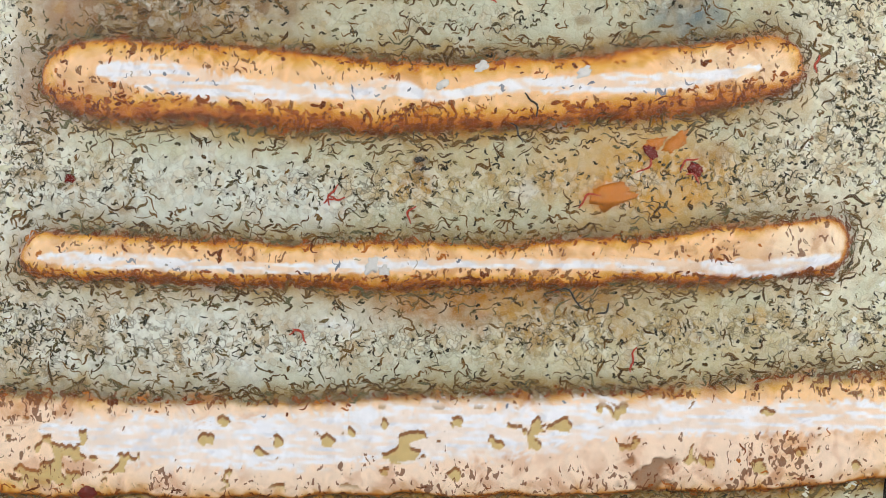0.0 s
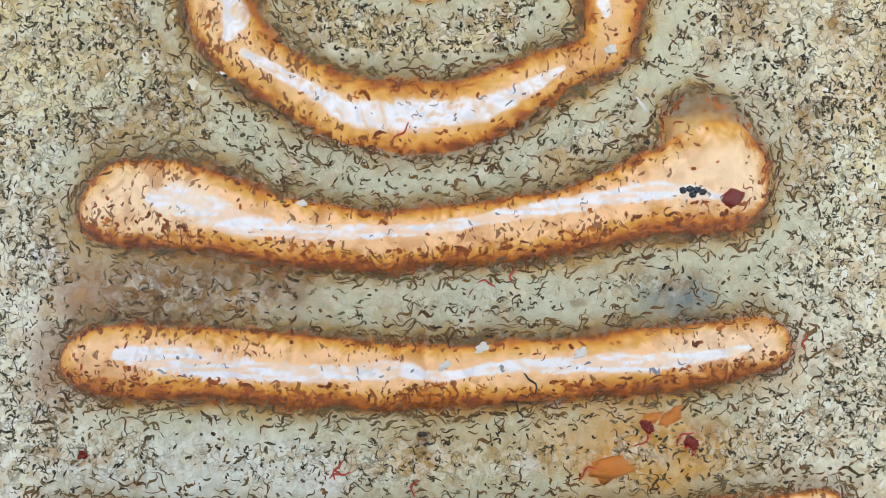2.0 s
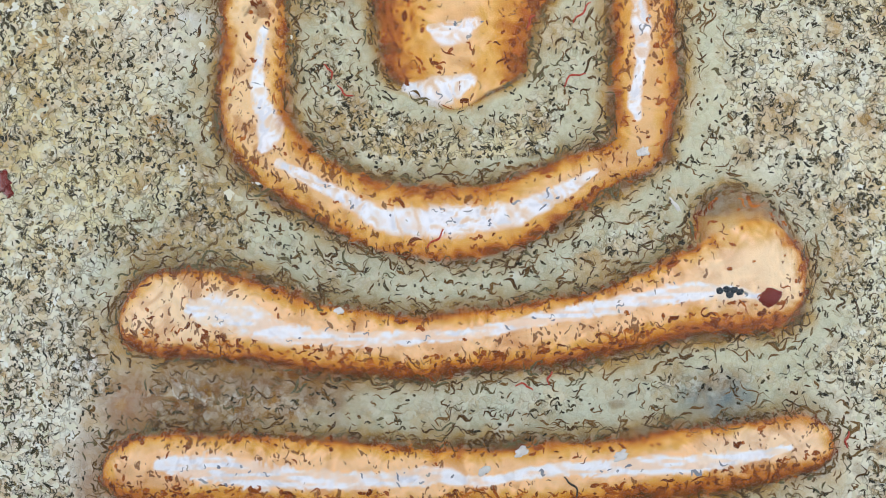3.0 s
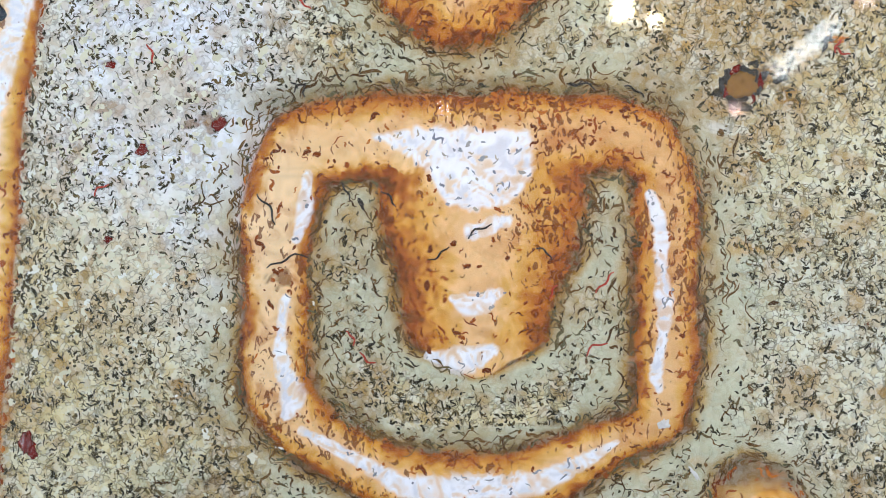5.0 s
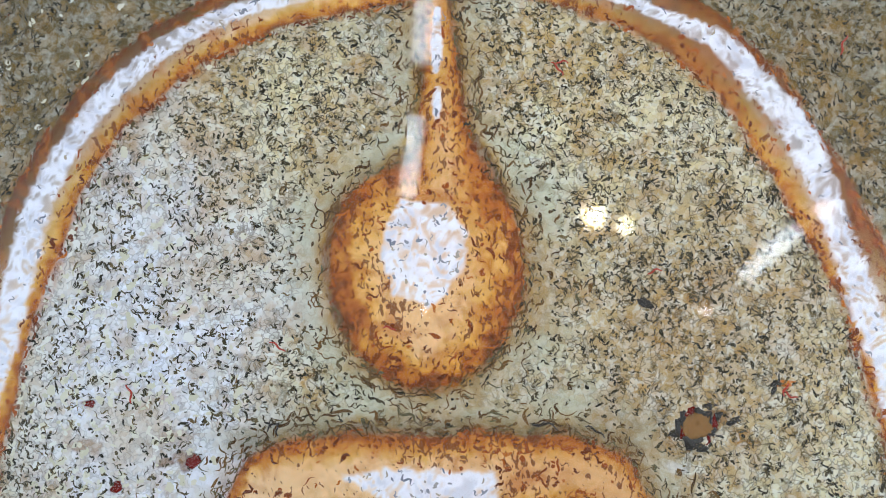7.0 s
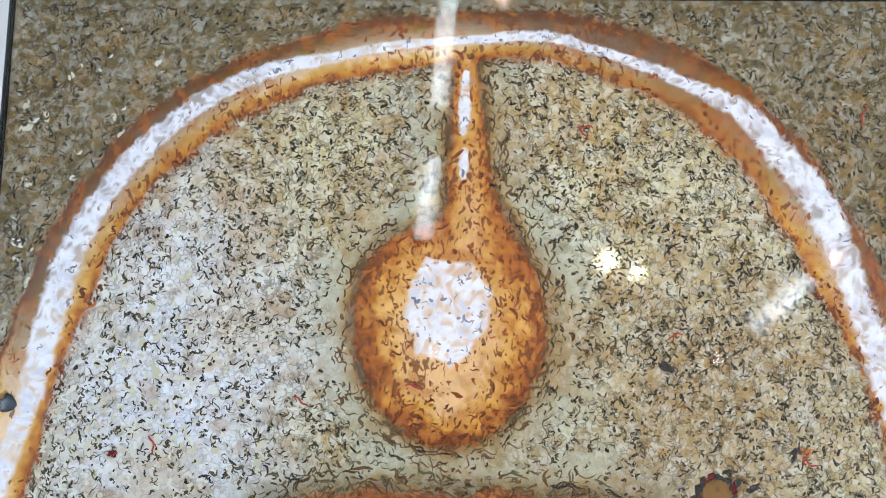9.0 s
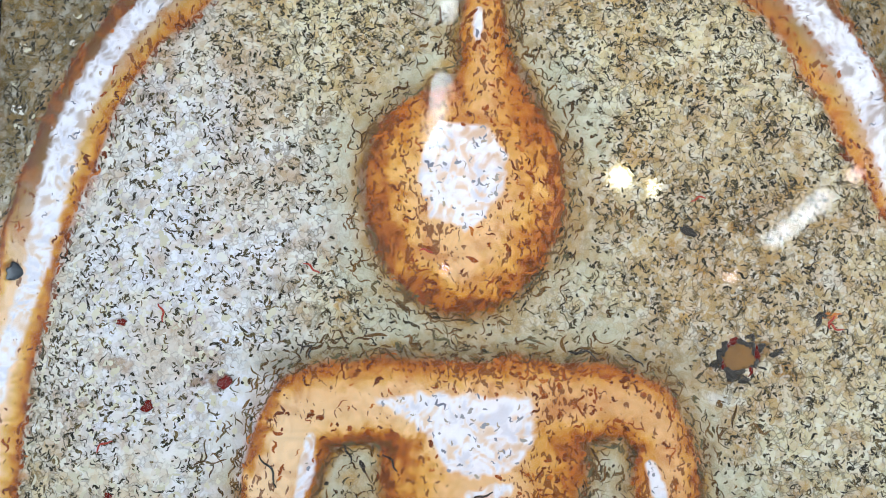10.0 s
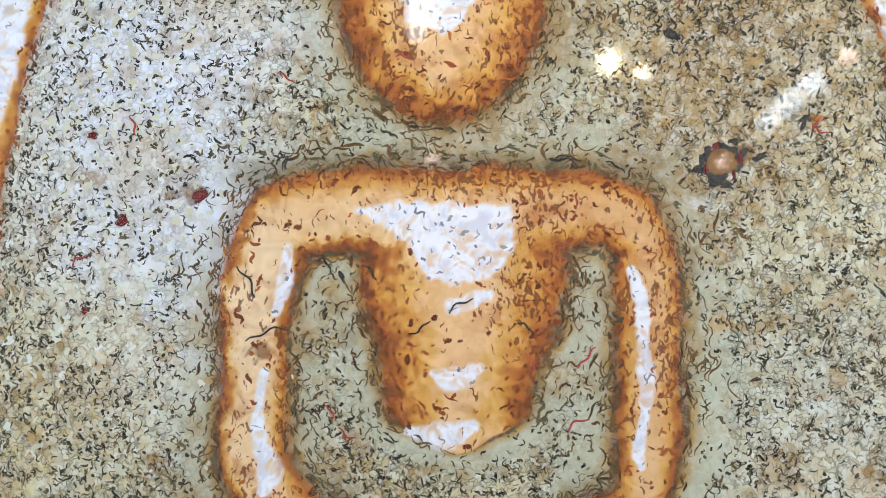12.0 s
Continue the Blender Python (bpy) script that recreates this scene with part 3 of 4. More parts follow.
# small blotches of ochre, brown and chalk all over the ground
rng = np.random.default_rng(21)
for _ in range(260):
    x, z, r = rng.uniform(X0, X1), rng.uniform(Z0, Z1), rng.uniform(0.004, 0.016)
    colour = (rgb(150, 104, 46), rgb(198, 152, 78), rgb(230, 230, 232), rgb(112, 80, 42), rgb(222, 214, 188))[rng.integers(5)]
    c0, c1 = np.searchsorted(GX[0], (x - 2 * r, x + 2 * r))
    r0, r1 = np.searchsorted(GZ[:, 0], (z - 2 * r, z + 2 * r))
    t = np.s_[r0:r1, c0:c1]
    q = np.hypot((GX[t] - x) / r + 0.5 * mid[t], (GZ[t] - z) / (r * rng.uniform(0.5, 0.9)) + 0.5 * ragged[t])
    k = (rng.uniform(0.35, 0.8) * smooth(-q, -1.1, -0.5) * (0.35 + 0.65 * field[t]))[..., None]
    tone_out[t] = tone_out[t] * (1 - k) + np.array(colour) * k
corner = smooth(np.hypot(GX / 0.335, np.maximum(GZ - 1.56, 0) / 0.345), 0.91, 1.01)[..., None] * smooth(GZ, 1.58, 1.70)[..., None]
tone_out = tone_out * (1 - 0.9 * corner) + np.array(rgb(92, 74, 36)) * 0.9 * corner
tone_in *= 1 + smooth(1.32 - GZ, 0, 0.12)[..., None] * np.array((0.05, -0.07, -0.16))
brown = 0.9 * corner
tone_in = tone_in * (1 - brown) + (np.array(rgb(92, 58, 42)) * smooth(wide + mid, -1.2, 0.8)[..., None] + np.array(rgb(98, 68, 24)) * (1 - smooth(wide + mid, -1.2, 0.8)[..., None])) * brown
# places where the lacquer is brown and dull: x, z, radius across, radius up, strength
dull = np.zeros(SHAPE)
for x, z, rx, rz, strength in ((0.146, 1.43, 0.024, 0.13, 0.7), (0.105, 1.518, 0.07, 0.032, 0.75), (-0.10, 1.536, 0.06, 0.014, 0.6), (0.0, 1.537, 0.11, 0.011, 0.7), (0.31, 1.70, 0.035, 0.07, 0.5), (0.22, 1.83, 0.07, 0.05, 0.55), (0.058, 1.44, 0.02, 0.06, 0.5),
                               (-0.225, 1.068, 0.03, 0.022, 0.7), (0.13, 1.300, 0.03, 0.018, 0.6), (-0.13, 1.405, 0.025, 0.02, 0.6), (0.02, 1.75, 0.03, 0.10, 0.65), (0.02, 1.71, 0.055, 0.035, 0.6), (0.25, 0.962, 0.05, 0.012, 0.5),
                               (-0.05, 0.942, 0.14, 0.007, 0.6), (0.02, 1.053, 0.20, 0.008, 0.5), (0.05, 1.150, 0.20, 0.008, 0.5)):
    q = np.hypot((GX - x) / rx + 0.35 * wide, (GZ - z) / rz + 0.35 * mid)
    dull = np.maximum(dull, 0.75 * strength * smooth(-q, -1.15, -0.5) * (0.75 + 0.25 * ragged))
tone_in = tone_in * (1 - dull[..., None]) + np.array(rgb(178, 100, 26)) * dull[..., None]
body = 0.45 * (smooth(-groups[5][1][0], 0.0, 0.004) * smooth(e, 0.2, 0.45))[..., None]
tone_in = tone_in * (1 - body) + np.array(rgb(226, 166, 84)) * body
# grey shade painted into the ground just above each raised shape
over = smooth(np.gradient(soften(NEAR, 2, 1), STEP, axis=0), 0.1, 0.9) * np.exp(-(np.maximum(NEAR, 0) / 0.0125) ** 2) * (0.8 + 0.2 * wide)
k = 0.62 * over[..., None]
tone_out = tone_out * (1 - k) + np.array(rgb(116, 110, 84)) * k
# paler lacquer on the bars, the chest and one arm: x, z, radius across, radius up, strength, colour
for x, z, rx, rz, strength, colour in ((-0.14, 1.45, 0.035, 0.085, 0.8, rgb(244, 212, 170)), (-0.05, 1.495, 0.09, 0.03, 0.7, rgb(244, 208, 158)), (-0.14, 1.36, 0.022, 0.05, 0.6, rgb(242, 206, 160)), (0.0, 0.82, 0.45, 0.05, 0.8, rgb(246, 222, 208)),
                                       (-0.03, 1.655, 0.05, 0.05, 0.5, rgb(240, 192, 124)), (0.28, 0.972, 0.05, 0.02, 0.7, rgb(246, 226, 204)), (0.22, 1.215, 0.05, 0.035, 0.7, rgb(246, 220, 186)), (-0.19, 1.198, 0.05, 0.03, 0.7, rgb(246, 218, 182)), (0.22, 1.09, 0.05, 0.022, 0.6, rgb(246, 222, 194))):
    q = np.hypot((GX - x) / rx + 0.2 * wide, (GZ - z) / rz + 0.2 * mid)
    k = (strength * smooth(-q, -1.15, -0.5) * smooth(e, 0.22, 0.5))[..., None]
    tone_in = tone_in * (1 - k) + np.array(colour) * k
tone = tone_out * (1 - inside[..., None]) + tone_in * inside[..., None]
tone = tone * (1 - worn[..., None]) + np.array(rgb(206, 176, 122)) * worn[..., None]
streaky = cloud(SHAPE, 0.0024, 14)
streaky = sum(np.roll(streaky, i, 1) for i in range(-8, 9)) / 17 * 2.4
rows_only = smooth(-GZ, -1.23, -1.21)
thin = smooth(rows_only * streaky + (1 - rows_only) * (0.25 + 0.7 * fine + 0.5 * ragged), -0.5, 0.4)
k = (highlight_ink * (1 - worn) * (0.36 + 0.60 * thin))[..., None]
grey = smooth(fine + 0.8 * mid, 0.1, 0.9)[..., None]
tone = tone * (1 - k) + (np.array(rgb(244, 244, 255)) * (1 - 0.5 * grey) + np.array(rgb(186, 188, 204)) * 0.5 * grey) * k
tone = tone * (1 - 0.85 * lip_shade[..., None]) + np.array(rgb(124, 58, 20)) * 0.85 * lip_shade[..., None]
tone = tone * (1 - 0.8 * hole[..., None]) + np.array(rgb(120, 74, 34)) * 0.8 * hole[..., None]
tone = np.clip(tone * (1 + 0.08 * fine[..., None]), 0, 1)
grit = (1 - inside) * (0.30 + 0.70 * smooth(np.maximum(NEAR, 0) + 0.010 * wide + 0.010 * slow, 0.010, 0.040)) + 0.06
grit *= 1 - 0.35 * corner[..., 0]
white = np.exp(-((GX + 0.22) / 0.08) ** 2 - ((GZ - 1.56) / 0.17) ** 2)
grit *= 1 - 0.4 * white
gloss = np.clip(0.5 * inside * smooth(e, 0.05, 0.3) * (1 - hole) * (1 - 0.75 * dull), 0, 1)
gloss *= 1 - 0.2 * corner[..., 0]
gloss = np.maximum(gloss, 0.35 * white * smooth(mid + wide, -0.2, 0.6))
dash = smooth(-SD, -0.006, 0.001) * (0.6 + 0.66 * np.exp(-np.maximum(e, 0) / 0.24) + 0.45 * wide + 0.4 * slow + 0.5 * dull + 0.16 * body[..., 0] + 0.18 * flanks) * (1 - 0.9 * highlight_ink)

FACE_Y = 0.003
SURF = FACE_Y - EMBOSS * hgt
gz, gx = np.gradient(SURF, STEP)
NORM = np.stack([gx, -np.ones(SHAPE), gz], -1)
NORM /= np.linalg.norm(NORM, axis=-1, keepdims=True)
owner = np.full(SHAPE, -1)
best = np.full(SHAPE, 0.004)
for i, (_, (sd, _, _)) in enumerate(groups):
    take = sd < best
    owner[take], best[take] = i, sd[take]
cell = owner[:-1, :-1]
BASE = (np.arange(H - 1)[:, None] * W + np.arange(W - 1)[None])


def relief_piece(name, mask, parent, label):
    """One part of the relief as a mesh: its share of the panel's surface."""
    q = BASE[mask]
    quads = np.stack([q, q + 1, q + 1 + W, q + W], -1)
    used, inv = np.unique(quads, return_inverse=True)
    me = bpy.data.meshes.new(name)
    co = np.stack([GX.ravel()[used], SURF.ravel()[used], GZ.ravel()[used]], -1)
    me.vertices.add(len(used))
    me.vertices.foreach_set("co", co.astype(np.float32).ravel())
    me.loops.add(quads.size)
    me.loops.foreach_set("vertex_index", inv.ravel().astype(np.int32))
    me.polygons.add(len(quads))
    me.polygons.foreach_set("loop_start", np.arange(0, quads.size, 4, dtype=np.int32))
    me.update()
    me.polygons.foreach_set("use_smooth", np.ones(len(quads), bool))
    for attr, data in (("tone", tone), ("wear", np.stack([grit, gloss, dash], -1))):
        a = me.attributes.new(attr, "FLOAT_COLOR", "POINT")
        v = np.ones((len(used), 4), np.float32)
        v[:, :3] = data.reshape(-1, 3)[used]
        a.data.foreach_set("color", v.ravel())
    me.normals_split_custom_set_from_vertices(NORM.reshape(-1, 3)[used].astype(np.float32))
    me.materials.append(CLAY)
    ob = new(name, me)
    ob.parent = parent
    return tagged(ob, label)


relief = thing("relief_picture", (0, 0, 0), "flat printed picture of an old cream clay relief with orange lacquered ridges, emboss added", "relief picture")
relief_piece("ground_slab", cell == -1, relief, "gritty cream and grey-green clay ground")
for i, (name, _) in enumerate(groups):
    relief_piece(name, cell == i, relief, {"pedestal_tier": "glossy peach lacquered bar with rust-brown edges", "arch_border": "glossy orange lacquered arch moulding",
                                           "seated_figure": "plain raised seated shape in peach lacquer"}[name])
boxes("backing", DARK, relief, (X0, X1, 0.012, 0.024, Z0, Z1))

# ---- frame and cover glass ----
pic = thing("picture_frame", (0, 0, 0), "slim black glossy frame with cover glass on the white wall", "picture frame")
FY0, FY1, RIM = -0.0005, WALL_Y - 0.001, 0.0035
boxes("side_rail", BLACK, pic, (X0 - RIM, X0 - 0.0004, FY0, FY1, Z0 - 0.02, Z1 + 0.0), bevel=0.0008)
boxes("side_rail", BLACK, pic, (X1 + 0.0004, X1 + RIM, FY0, FY1, Z0 - 0.02, Z1 + 0.0), bevel=0.0008)
boxes("top_rail", BLACK, pic, (X0 - RIM, X1 + RIM, FY0 - 0.019, FY1, Z1 + 0.0005, Z1 + 0.034), bevel=0.003)
boxes("bottom_rail", BLACK, pic, (X0, X1, FY0, FY1, Z0 - 0.03, Z0 - 0.0005), bevel=0.003)
pane = boxes("glass_pane", GLASS, pic, (X0, X1, -0.0182, -0.0180, Z0, Z1), label="clear cover glass with faint lamp reflections")
bm = bmesh.new()
bmesh.ops.create_grid(bm, x_segments=1, y_segments=1, size=0.5, matrix=Matrix.Translation(((X0 + X1) / 2, -0.018, (Z0 + Z1) / 2)) @ Matrix.Rotation(radians(90), 4, "X") @ Matrix.Diagonal((X1 - X0, Z1 - Z0, 1, 1)))
bm.to_mesh(pane.data)
bm.free()
pane.visible_shadow = False


# ---- lamps behind the camera, seen as reflections in the glass ----
def bulb(at, r, material, label):
    lampthing = thing("hanging_bulb", at, label, "lamp", group="hanging bulbs")
    bm = bmesh.new()
    bmesh.ops.create_uvsphere(bm, u_segments=20, v_segments=12, radius=r)
    for v in bm.verts:
        v.co.z *= 1.15 if v.co.z > 0 else 1.0
    part("globe", bm, material, lampthing)
    bm = bmesh.new()
    bmesh.ops.create_cone(bm, cap_ends=True, segments=16, radius1=r * 0.6, radius2=r * 0.4, depth=r * 1.6, matrix=Matrix.Translation((0, 0, r * 1.9)))
    part("socket", bm, METAL, lampthing)
    bm = bmesh.new()
    top = ROOM_Z - at[2]
    bmesh.ops.create_cone(bm, cap_ends=True, segments=8, radius1=0.0015, radius2=0.0015, depth=top - r * 2.5, matrix=Matrix.Translation((0, 0, (top + r * 2.5) / 2)))
    part("cord", bm, BLACK, lampthing)


def tube(a, b, r, label):
    a, b = Vector(a), Vector(b)
    m = Matrix.Translation((a + b) / 2) @ (b - a).to_track_quat("Z", "Y").to_matrix().to_4x4()
    t = thing("tube_lamp", (0, 0, 0), label, "lamp", group="tube lamps")
    t.matrix_world = m
    size = (b - a).length
    bm = bmesh.new()
    bmesh.ops.create_cone(bm, cap_ends=True, segments=16, radius1=r, radius2=r, depth=size)
    part("tube", bm, COOL, t)
    for s in (-1, 1):
        bm = bmesh.new()
        bmesh.ops.create_cone(bm, cap_ends=True, segments=16, radius1=r * 1.1, radius2=r * 1.1, depth=0.014, matrix=Matrix.Translation((0, 0, s * (size / 2 + 0.007))))
        part("end_cap", bm, METAL, t)
    bm = bmesh.new()
    top = ROOM_Z
    bmesh.ops.create_cone(bm, cap_ends=True, segments=8, radius1=0.0015, radius2=0.0015, depth=top - b.z - 0.014,
                          matrix=m.inverted() @ Matrix.Translation((b.x, b.y, (top + b.z + 0.014) / 2)))
    part("cord", bm, BLACK, t)


LAMP_Y = -0.50
bulb((0.233, LAMP_Y, 1.752), 0.014, WARM, "small round warm glowing bulb on a cord")
bulb((0.280, LAMP_Y, 1.737), 0.008, WARM, "small round warm glowing bulb on a cord")
bulb((0.574, LAMP_Y, 1.759), 0.009, ROSE, "tiny rosy glowing bulb on a cord")
bulb((0.393, LAMP_Y, 1.609), 0.007, ROSE, "tiny rosy glowing bulb on a cord")
bulb((-0.022, LAMP_Y, 1.617), 0.006, ROSE, "tiny rosy glowing bulb on a cord")
bulb((0.077, LAMP_Y, 2.162), 0.009, ROSE, "tiny rosy glowing bulb on a cord")
tube((-0.044, LAMP_Y, 1.785), (-0.028, LAMP_Y, 1.905), 0.012, "slim cool white tube lamp hanging upright")
tube((-0.021, LAMP_Y, 1.985), (-0.006, LAMP_Y, 2.185), 0.012, "slim cool white tube lamp hanging upright")
tube((0.444, LAMP_Y, 1.653), (0.531, LAMP_Y, 1.729), 0.012, "slim cool white tube lamp hanging aslant")


# ---- small grains, chips and fibres set in the clay ----
def surface(x, z):
    """The y of the relief's surface there."""
    return float(SURF[min(H - 1, max(0, round((z - Z0) / STEP))), min(W - 1, max(0, round((x - X0) / STEP)))])


def fibre(name, x, z, size, angle, bend, r, material, label=""):
    """A thin bent thread lying on the surface."""
    pts, a = [], radians(angle)
    for i in range(9):
        t = i / 8 - 0.5
        u, v = t * size, bend * size * (0.25 - t * t) * 2 + 0.06 * size * math.sin(9 * t + x * 300)
        px, pz = x + u * math.cos(a) - v * math.sin(a), z + u * math.sin(a) + v * math.cos(a)
        pts.append(Vector((px, surface(px, pz) - r * 0.5, pz)))
    bm = bmesh.new()
    rings = []
    for i, p in enumerate(pts):
        d = (pts[min(8, i + 1)] - pts[max(0, i - 1)]).normalized()
        s, w = d.cross(Vector((0, 1, 0))).normalized(), Vector((0, 1, 0))
        rr = r * (0.45 + 0.55 * math.sin(math.pi * (i + 0.5) / 9))
        rings.append([bm.verts.new(p + rr * (math.cos(q) * s + math.sin(q) * w)) for q in (0, 1.257, 2.513, 3.77, 5.027)])
    for m, k in zip(rings, rings[1:]):
        for j in range(5):
            bm.faces.new((m[j], m[(j + 1) % 5], k[(j + 1) % 5], k[j]))
    bm.faces.new(rings[0][::-1])
    bm.faces.new(rings[-1])
    bmesh.ops.recalc_face_normals(bm, faces=bm.faces)
    for f in bm.faces:
        f.smooth = True
    return part(name, bm, material, relief, label)


def grain(name, x, z, rx, rz, angle, material, label="", lift=0.45, rough=0.28):
    """A lumpy grain half sunk in the surface."""
    bm = bmesh.new()
    bmesh.ops.create_icosphere(bm, subdivisions=3, radius=1)
    turn = Matrix.Rotation(radians(-angle), 3, "Y")
    for v in bm.verts:
        q = v.co * (1 + rough * noise.noise(v.co * 1.7 + Vector((x * 90, 0, z * 70))) + 0.5 * rough * noise.noise(v.co * 4 + Vector((z * 90, 5, 0))))
        v.co = turn @ Vector((q.x * rx, q.y * min(rx, rz) * lift, q.z * rz))
    for f in bm.faces:
        f.smooth = True
    bmesh.ops.translate(bm, verts=bm.verts, vec=(x, surface(x, z), z))
    return part(name, bm, material, relief, label)


def flecks(name, material, count, density, size, width, lift, label, seed):
    """Many short bent strokes of thick ink on the sheet, as one mesh; density: chance over the sheet."""
    rng = np.random.default_rng(seed)
    r, c = rng.integers(6, H - 6, count * 12), rng.integers(6, W - 6, count * 12)
    keep = rng.random(count * 12) < density[r, c]
    r, c = r[keep][:count], c[keep][:count]
    n = len(r)
    # along the edges of the ridges near them, any way further off
    along = np.arctan2(FLOW[0][r, c], FLOW[1][r, c]) + np.pi / 2 + rng.normal(0, 0.4, n)
    turn = np.where(np.abs(SD[r, c]) < rng.uniform(0.006, 0.028, n), along, rng.uniform(0, np.pi, n))
    length = np.clip(rng.lognormal(math.log(size), 0.45, n), 0.4 * size, 2.4 * size)
    half = width * np.clip(rng.lognormal(0, 0.4, n), 0.5, 2.2)
    bend, sway = rng.normal(0, 0.55, n), rng.normal(0, 0.16, n)
    t = np.linspace(-0.5, 0.5, 6)[None]
    u, v = t * length[:, None], length[:, None] * (bend[:, None] * (0.25 - t * t) + sway[:, None] * np.sin(7 * t))
    ca, sa = np.cos(turn)[:, None], np.sin(turn)[:, None]
    x, z = GX[0][c][:, None] + u * ca - v * sa, GZ[:, 0][r][:, None] + u * sa + v * ca
    tx, tz = np.gradient(x, axis=1), np.gradient(z, axis=1)
    norm = np.hypot(tx, tz) + 1e-9
    taper = half[:, None] * (0.25 + 0.75 * np.sin(np.pi * (t + 0.5)) ** 0.7) * (1 + 0.3 * rng.uniform(-1, 1, (n, 6)))
    side = np.array([-1.0, 0.0, 1.0])[None, None]
    px, pz = x[..., None] - side * (tz / norm * taper)[..., None], z[..., None] + side * (tx / norm * taper)[..., None]
    py = SURF[np.clip(np.rint((pz - Z0) / STEP).astype(int), 0, H - 1), np.clip(np.rint((px - X0) / STEP).astype(int), 0, W - 1)] - lift * np.array([0.5, 1.3, 0.5])
    co = np.stack([np.clip(px, X0, X1), py, np.clip(pz, Z0, Z1)], -1).reshape(-1, 3)
    cell6 = np.array([[3 * i + j, 3 * i + j + 3, 3 * i + j + 4, 3 * i + j + 1] for i in range(5) for j in range(2)])
    quads = (np.arange(n)[:, None, None] * 18 + cell6[None]).reshape(-1, 4)
    me = bpy.data.meshes.new(name)
    me.from_pydata(co.tolist(), [], quads.tolist())
    me.polygons.foreach_set("use_smooth", np.ones(len(quads), bool))
    me.materials.append(material)
    ob = new(name, me)
    ob.parent = relief
    return tagged(ob, label, kind="stuff")


FLOW = np.gradient(soften(SD, 2, 1), STEP)
clump = np.clip(0.62 + 0.5 * mid + 0.35 * wide, 0.08, 1)
ground = 1 - smooth(-SD, -0.002, 0.002)
low = 0.26 + 0.74 * smooth(np.maximum(NEAR, 0), 0.014, 0.036)
low *= 1 - 0.5 * smooth(-GZ, -1.24, -1.20) * smooth(-np.abs(GX), -0.27, -0.22)
edge = np.exp(-np.maximum(e, 0) / 0.17)
pale_zone = np.clip(np.exp(-((GX + 0.24) / 0.10) ** 2 - ((GZ - 1.53) / 0.20) ** 2) + smooth(np.abs(GX), 0.26, 0.31) * smooth(-GZ, -1.3, -1.2), 0, 1)
flecks("pale_flecks", INK_PALE, 1500, ground * clump[::-1] * low * pale_zone, 0.0050, 0.0016, 0.00014, "pale cream ink flecks", 41)
flecks("dark_flecks", INK_DARK, 21000, ground * clump * low * (1 - 0.65 * white), 0.0036, 0.00056, 0.00034, "dark olive-brown ink flecks", 42)
flecks("contour_flecks", INK_UMBER, 6200, ground * np.exp(-np.maximum(NEAR, 0) / 0.009) * (1 - fading), 0.0074, 0.00062, 0.0003, "brown ink strokes along the raised edges", 45)
flecks("rust_flecks", INK_RUST, 4000, (1 - ground) * np.clip(0.04 + 0.8 * edge + 0.6 * flanks * (e < 0.6) + 0.4 * dull + 0.08 * body[..., 0], 0, 1) * (1 - highlight_ink) * (1 - 0.7 * bar), 0.0046, 0.00085, 0.00034, "rust-brown ink flecks", 43)
flecks("grey_flecks", INK_GREY, 1100, highlight_ink * (1 - bar) * (0.35 + 0.65 * smooth(GZ, 1.38, 1.42)) * (1 - 0.8 * smooth(np.abs(GX), 0.2, 0.25)), 0.0036, 0.0006, 0.00034, "grey ink flecks", 44)
# red threads: x, z, length, angle, bend
LOWER_THREADS = [
    (-0.052, 1.005, 0.016, 60, 0.3), (-0.050, 1.004, 0.012, -10, -0.3), (-0.055, 1.001, 0.009, 20, 0.2), (-0.077, 0.904, 0.014, -50, 0.3), (-0.079, 0.906, 0.011, 15, 0.3),
    (0.164, 0.890, 0.019, 82, 0.15), (0.004, 0.992, 0.013, 75, 0.6), (0.128, 1.003, 0.018, 35, 0.5), (0.165, 1.032, 0.020, 60, -0.4), (0.196, 1.030, 0.015, 30, 0.4),
    (0.199, 1.020, 0.011, -40, 0.5), (0.053, 1.139, 0.013, -20, 0.4), (0.072, 1.146, 0.010, 70, 0.3), (-0.009, 1.247, 0.018, 42, -0.1), (0.099, 1.815, 0.014, -50, 0.2)]
UPPER_THREADS = [
    (0.103, 1.819, 0.010, 10, 0.4), (-0.114, 1.608, 0.014, -35, 0.1), (0.168, 1.659, 0.011, 20, 0.3), (-0.030, 1.620, 0.010, -15, 0.3), (0.099, 1.407, 0.020, 48, 0.05),
    (0.062, 1.401, 0.011, 65, 0.2), (0.093, 1.359, 0.018, 25, 0.4), (-0.085, 1.369, 0.012, -60, 0.4), (-0.072, 1.355, 0.014, -40, -0.3), (-0.224, 1.575, 0.014, -75, 0.2),
    (-0.262, 1.478, 0.014, 30, 0.4), (0.262, 1.571, 0.010, 60, 0.3), (0.265, 1.568, 0.011, -30, -0.3), (0.318, 1.83, 0.016, 70, 0.1), (0.281, 1.10, 0.012, 80, 0.2)]
for x, z, size, angle, bend in LOWER_THREADS + UPPER_THREADS:
    fibre("red_fibre", x, z, size, angle, bend, 0.0008, FIBRE)
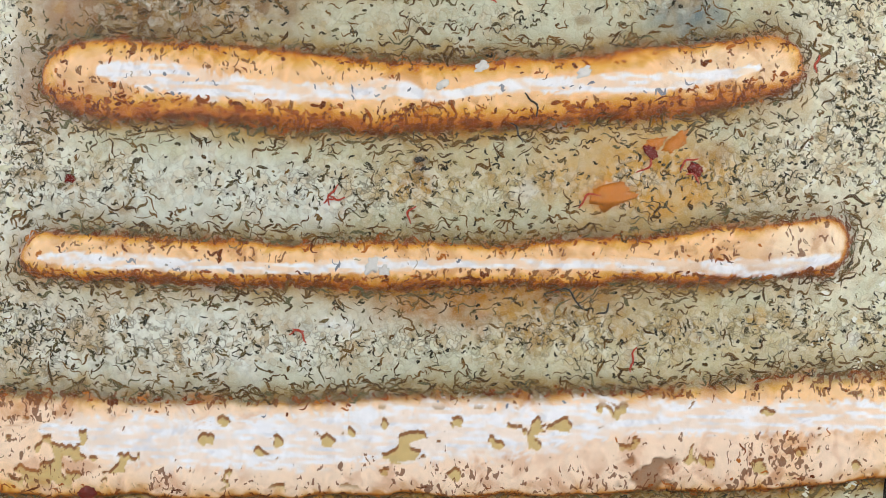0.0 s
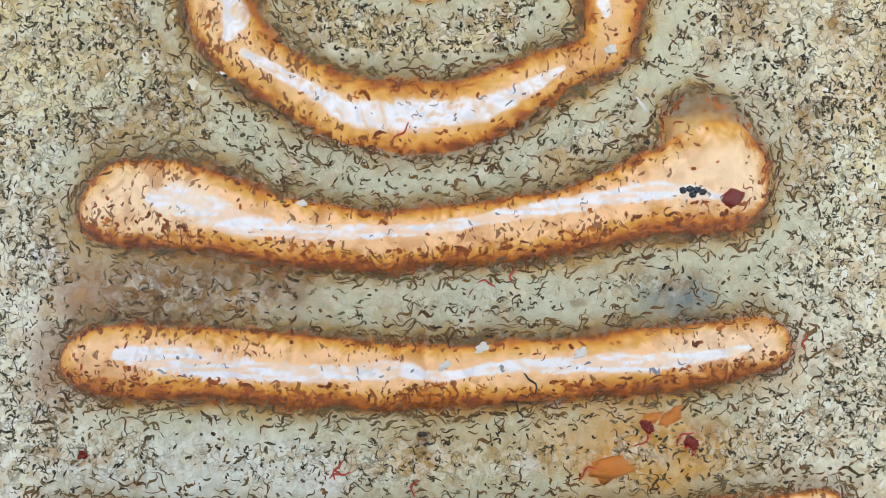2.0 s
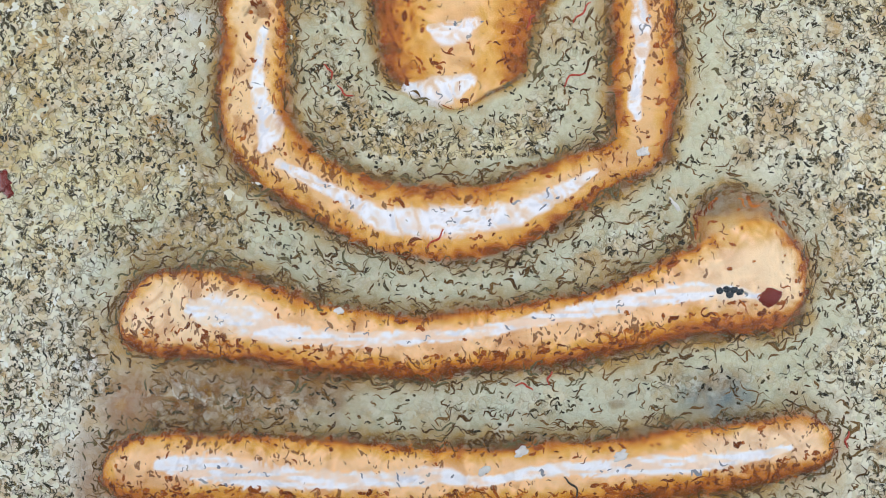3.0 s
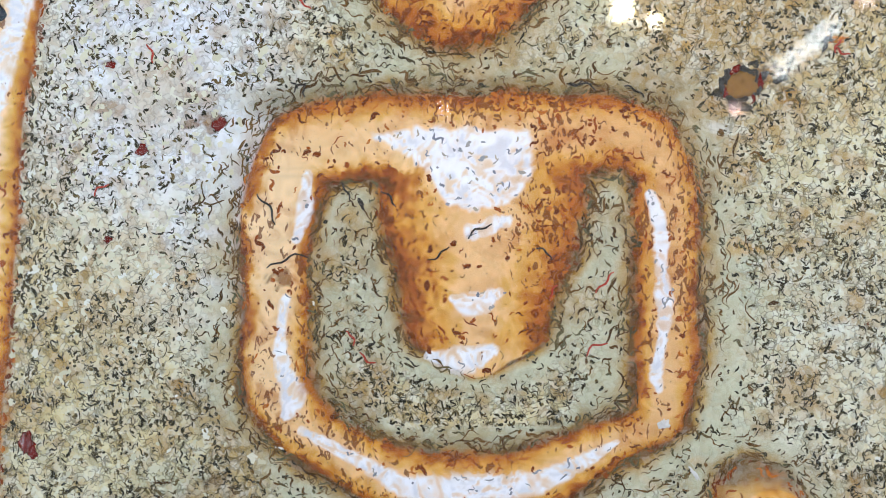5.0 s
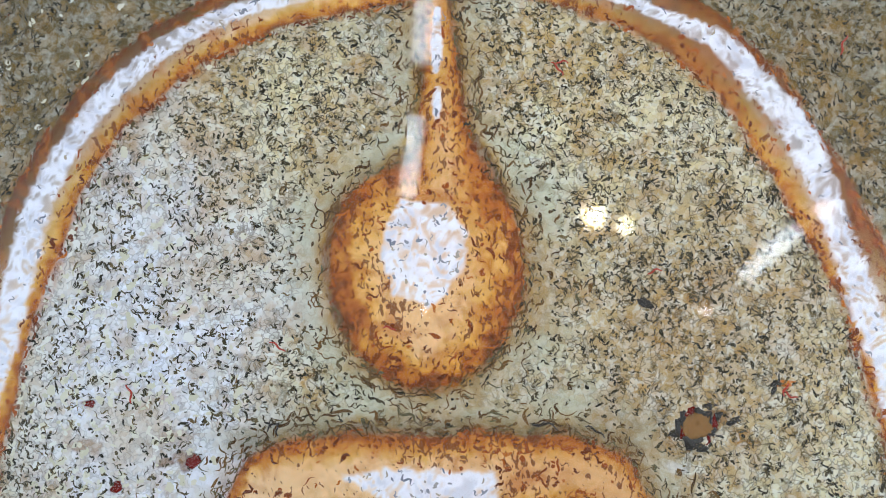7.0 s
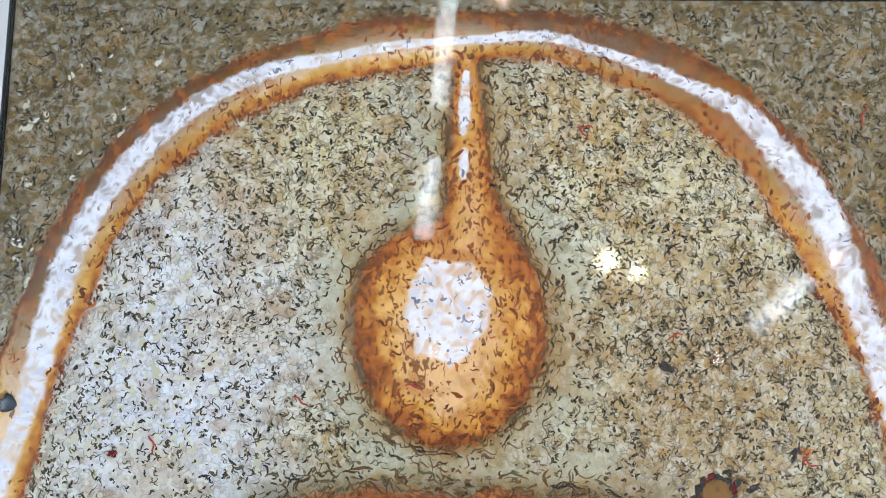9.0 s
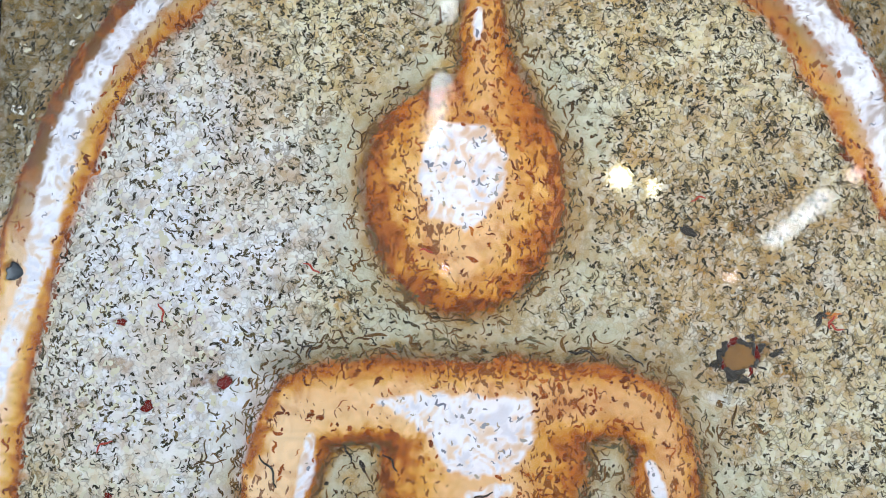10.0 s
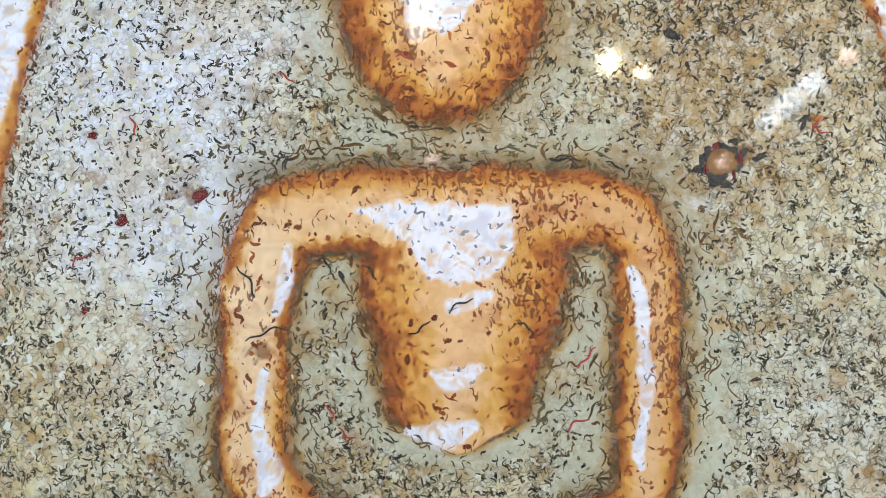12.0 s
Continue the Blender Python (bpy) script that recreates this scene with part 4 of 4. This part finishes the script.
# dark threads and hair cracks
for x, z, size, angle, bend in ((-0.142, 1.463, 0.026, -58, 0.15), (-0.128, 1.424, 0.030, 18, 0.25), (-0.086, 1.475, 0.014, -62, 0.1), (0.112, 0.932, 0.030, -25, 0.5), (0.140, 0.927, 0.012, 40, -0.5), (-0.055, 1.469, 0.016, -50, 0.2),
                                (0.01, 1.445, 0.020, 25, 0.2), (-0.02, 1.43, 0.018, 35, -0.2), (0.055, 1.428, 0.014, -40, 0.4), (0.075, 1.05, 0.016, -60, 0.2), (0.084, 1.069, 0.018, -55, 0.3), (0.084, 1.546, 0.018, -8, 0.3), (0.079, 1.549, 0.010, 15, -0.3),
                                (0.120, 1.542, 0.016, -32, 0.25), (-0.117, 1.549, 0.011, 30, 0.4), (-0.113, 1.547, 0.009, 80, 0.4), (-0.121, 1.551, 0.007, -40, 0.2)):
    fibre("dark_fibre", x, z, size, angle, bend, 0.0008, SOOT)
for i in range(11):
    a = i * 0.571 + 0.2
    rr = 0.0135 + 0.0025 * math.sin(3.1 * i)
    grain("dark_grain", 0.195 + rr * math.cos(a), 1.545 + 0.85 * rr * math.sin(a), 0.0052, 0.0022, math.degrees(a) + 90 + 25 * math.sin(5 * i), SOOT if i % 3 else RUBY, "", 0.5, 0.8)
grain("blue_grain", -0.331, 1.603, 0.009, 0.007, 30, BLUE, "dark blue-grey chip", 0.2, 0.9)
grain("red_grain", 0.226, 1.202, 0.0078, 0.0062, 25, RUBY, "glossy dark red grain")
for dx, dz in ((-0.006, 0), (-0.001, 0.001), (0.004, 0.0005), (0.008, -0.001), (0.001, -0.003)):
    grain("blue_grain", 0.197 + dx, 1.207 + dz, 0.0028, 0.0024, 10, BLUE)
grain("brown_pebble", 0.195, 1.545, 0.0115, 0.0095, 20, BROWN, "rough brown pebble with a dark rim", 0.15, 0.7)
for x, z, r in ((0.212, 1.552, 0.005), (0.205, 1.560, 0.004), (0.181, 1.541, 0.005), (0.188, 1.532, 0.0045), (0.198, 1.530, 0.004), (0.222, 1.549, 0.004), (0.161, 1.636, 0.005), (0.2545, 1.575, 0.005),
                (-0.075, 1.466, 0.003), (0.008, 1.031, 0.004), (0.012, 1.024, 0.003)):
    grain("dark_grain", x, z, r * 1.1, r * 0.6, x * 900 % 180, SOOT, "", 0.2, 0.9)
for x, z, r in ((0.143, 1.008, 0.012), (0.170, 1.043, 0.006), (0.186, 1.045, 0.008), (0.262, 1.576, 0.004)):
    grain("amber_grain", x, z, r * 1.3, r * 0.6, x * 700 % 90, AMBER, "", 0.12, 0.9)
for x, z, r in ((0.169, 1.038, 0.005), (0.200, 1.027, 0.005), (-0.233, 1.507, 0.007), (-0.176, 1.524, 0.006), (-0.259, 1.443, 0.005), (-0.254, 1.567, 0.005), (-0.324, 1.294, 0.007), (-0.320, 1.287, 0.005), (-0.238, 1.014, 0.004), (-0.232, 0.786, 0.006)):
    grain("red_grain", x, z, r * 1.1, r * 0.8, x * 800 % 180, RUBY, "", 0.35, 0.6)
for x, z, rx, rz, a in ((0.162, 1.269, 0.010, 0.002, -50), (0.023, 1.082, 0.006, 0.004, 20), (0.050, 1.094, 0.007, 0.005, 40), (0.120, 1.091, 0.009, 0.005, 20), (-0.025, 0.956, 0.009, 0.006, 60), (-0.016, 0.953, 0.006, 0.005, 0),
                        (0.139, 1.306, 0.006, 0.005, 30), (-0.079, 1.196, 0.005, 0.004, 10)):
    grain("pale_chip", x, z, rx * 0.65, rz * 0.65, a, PALE, "", 0.35, 0.8)
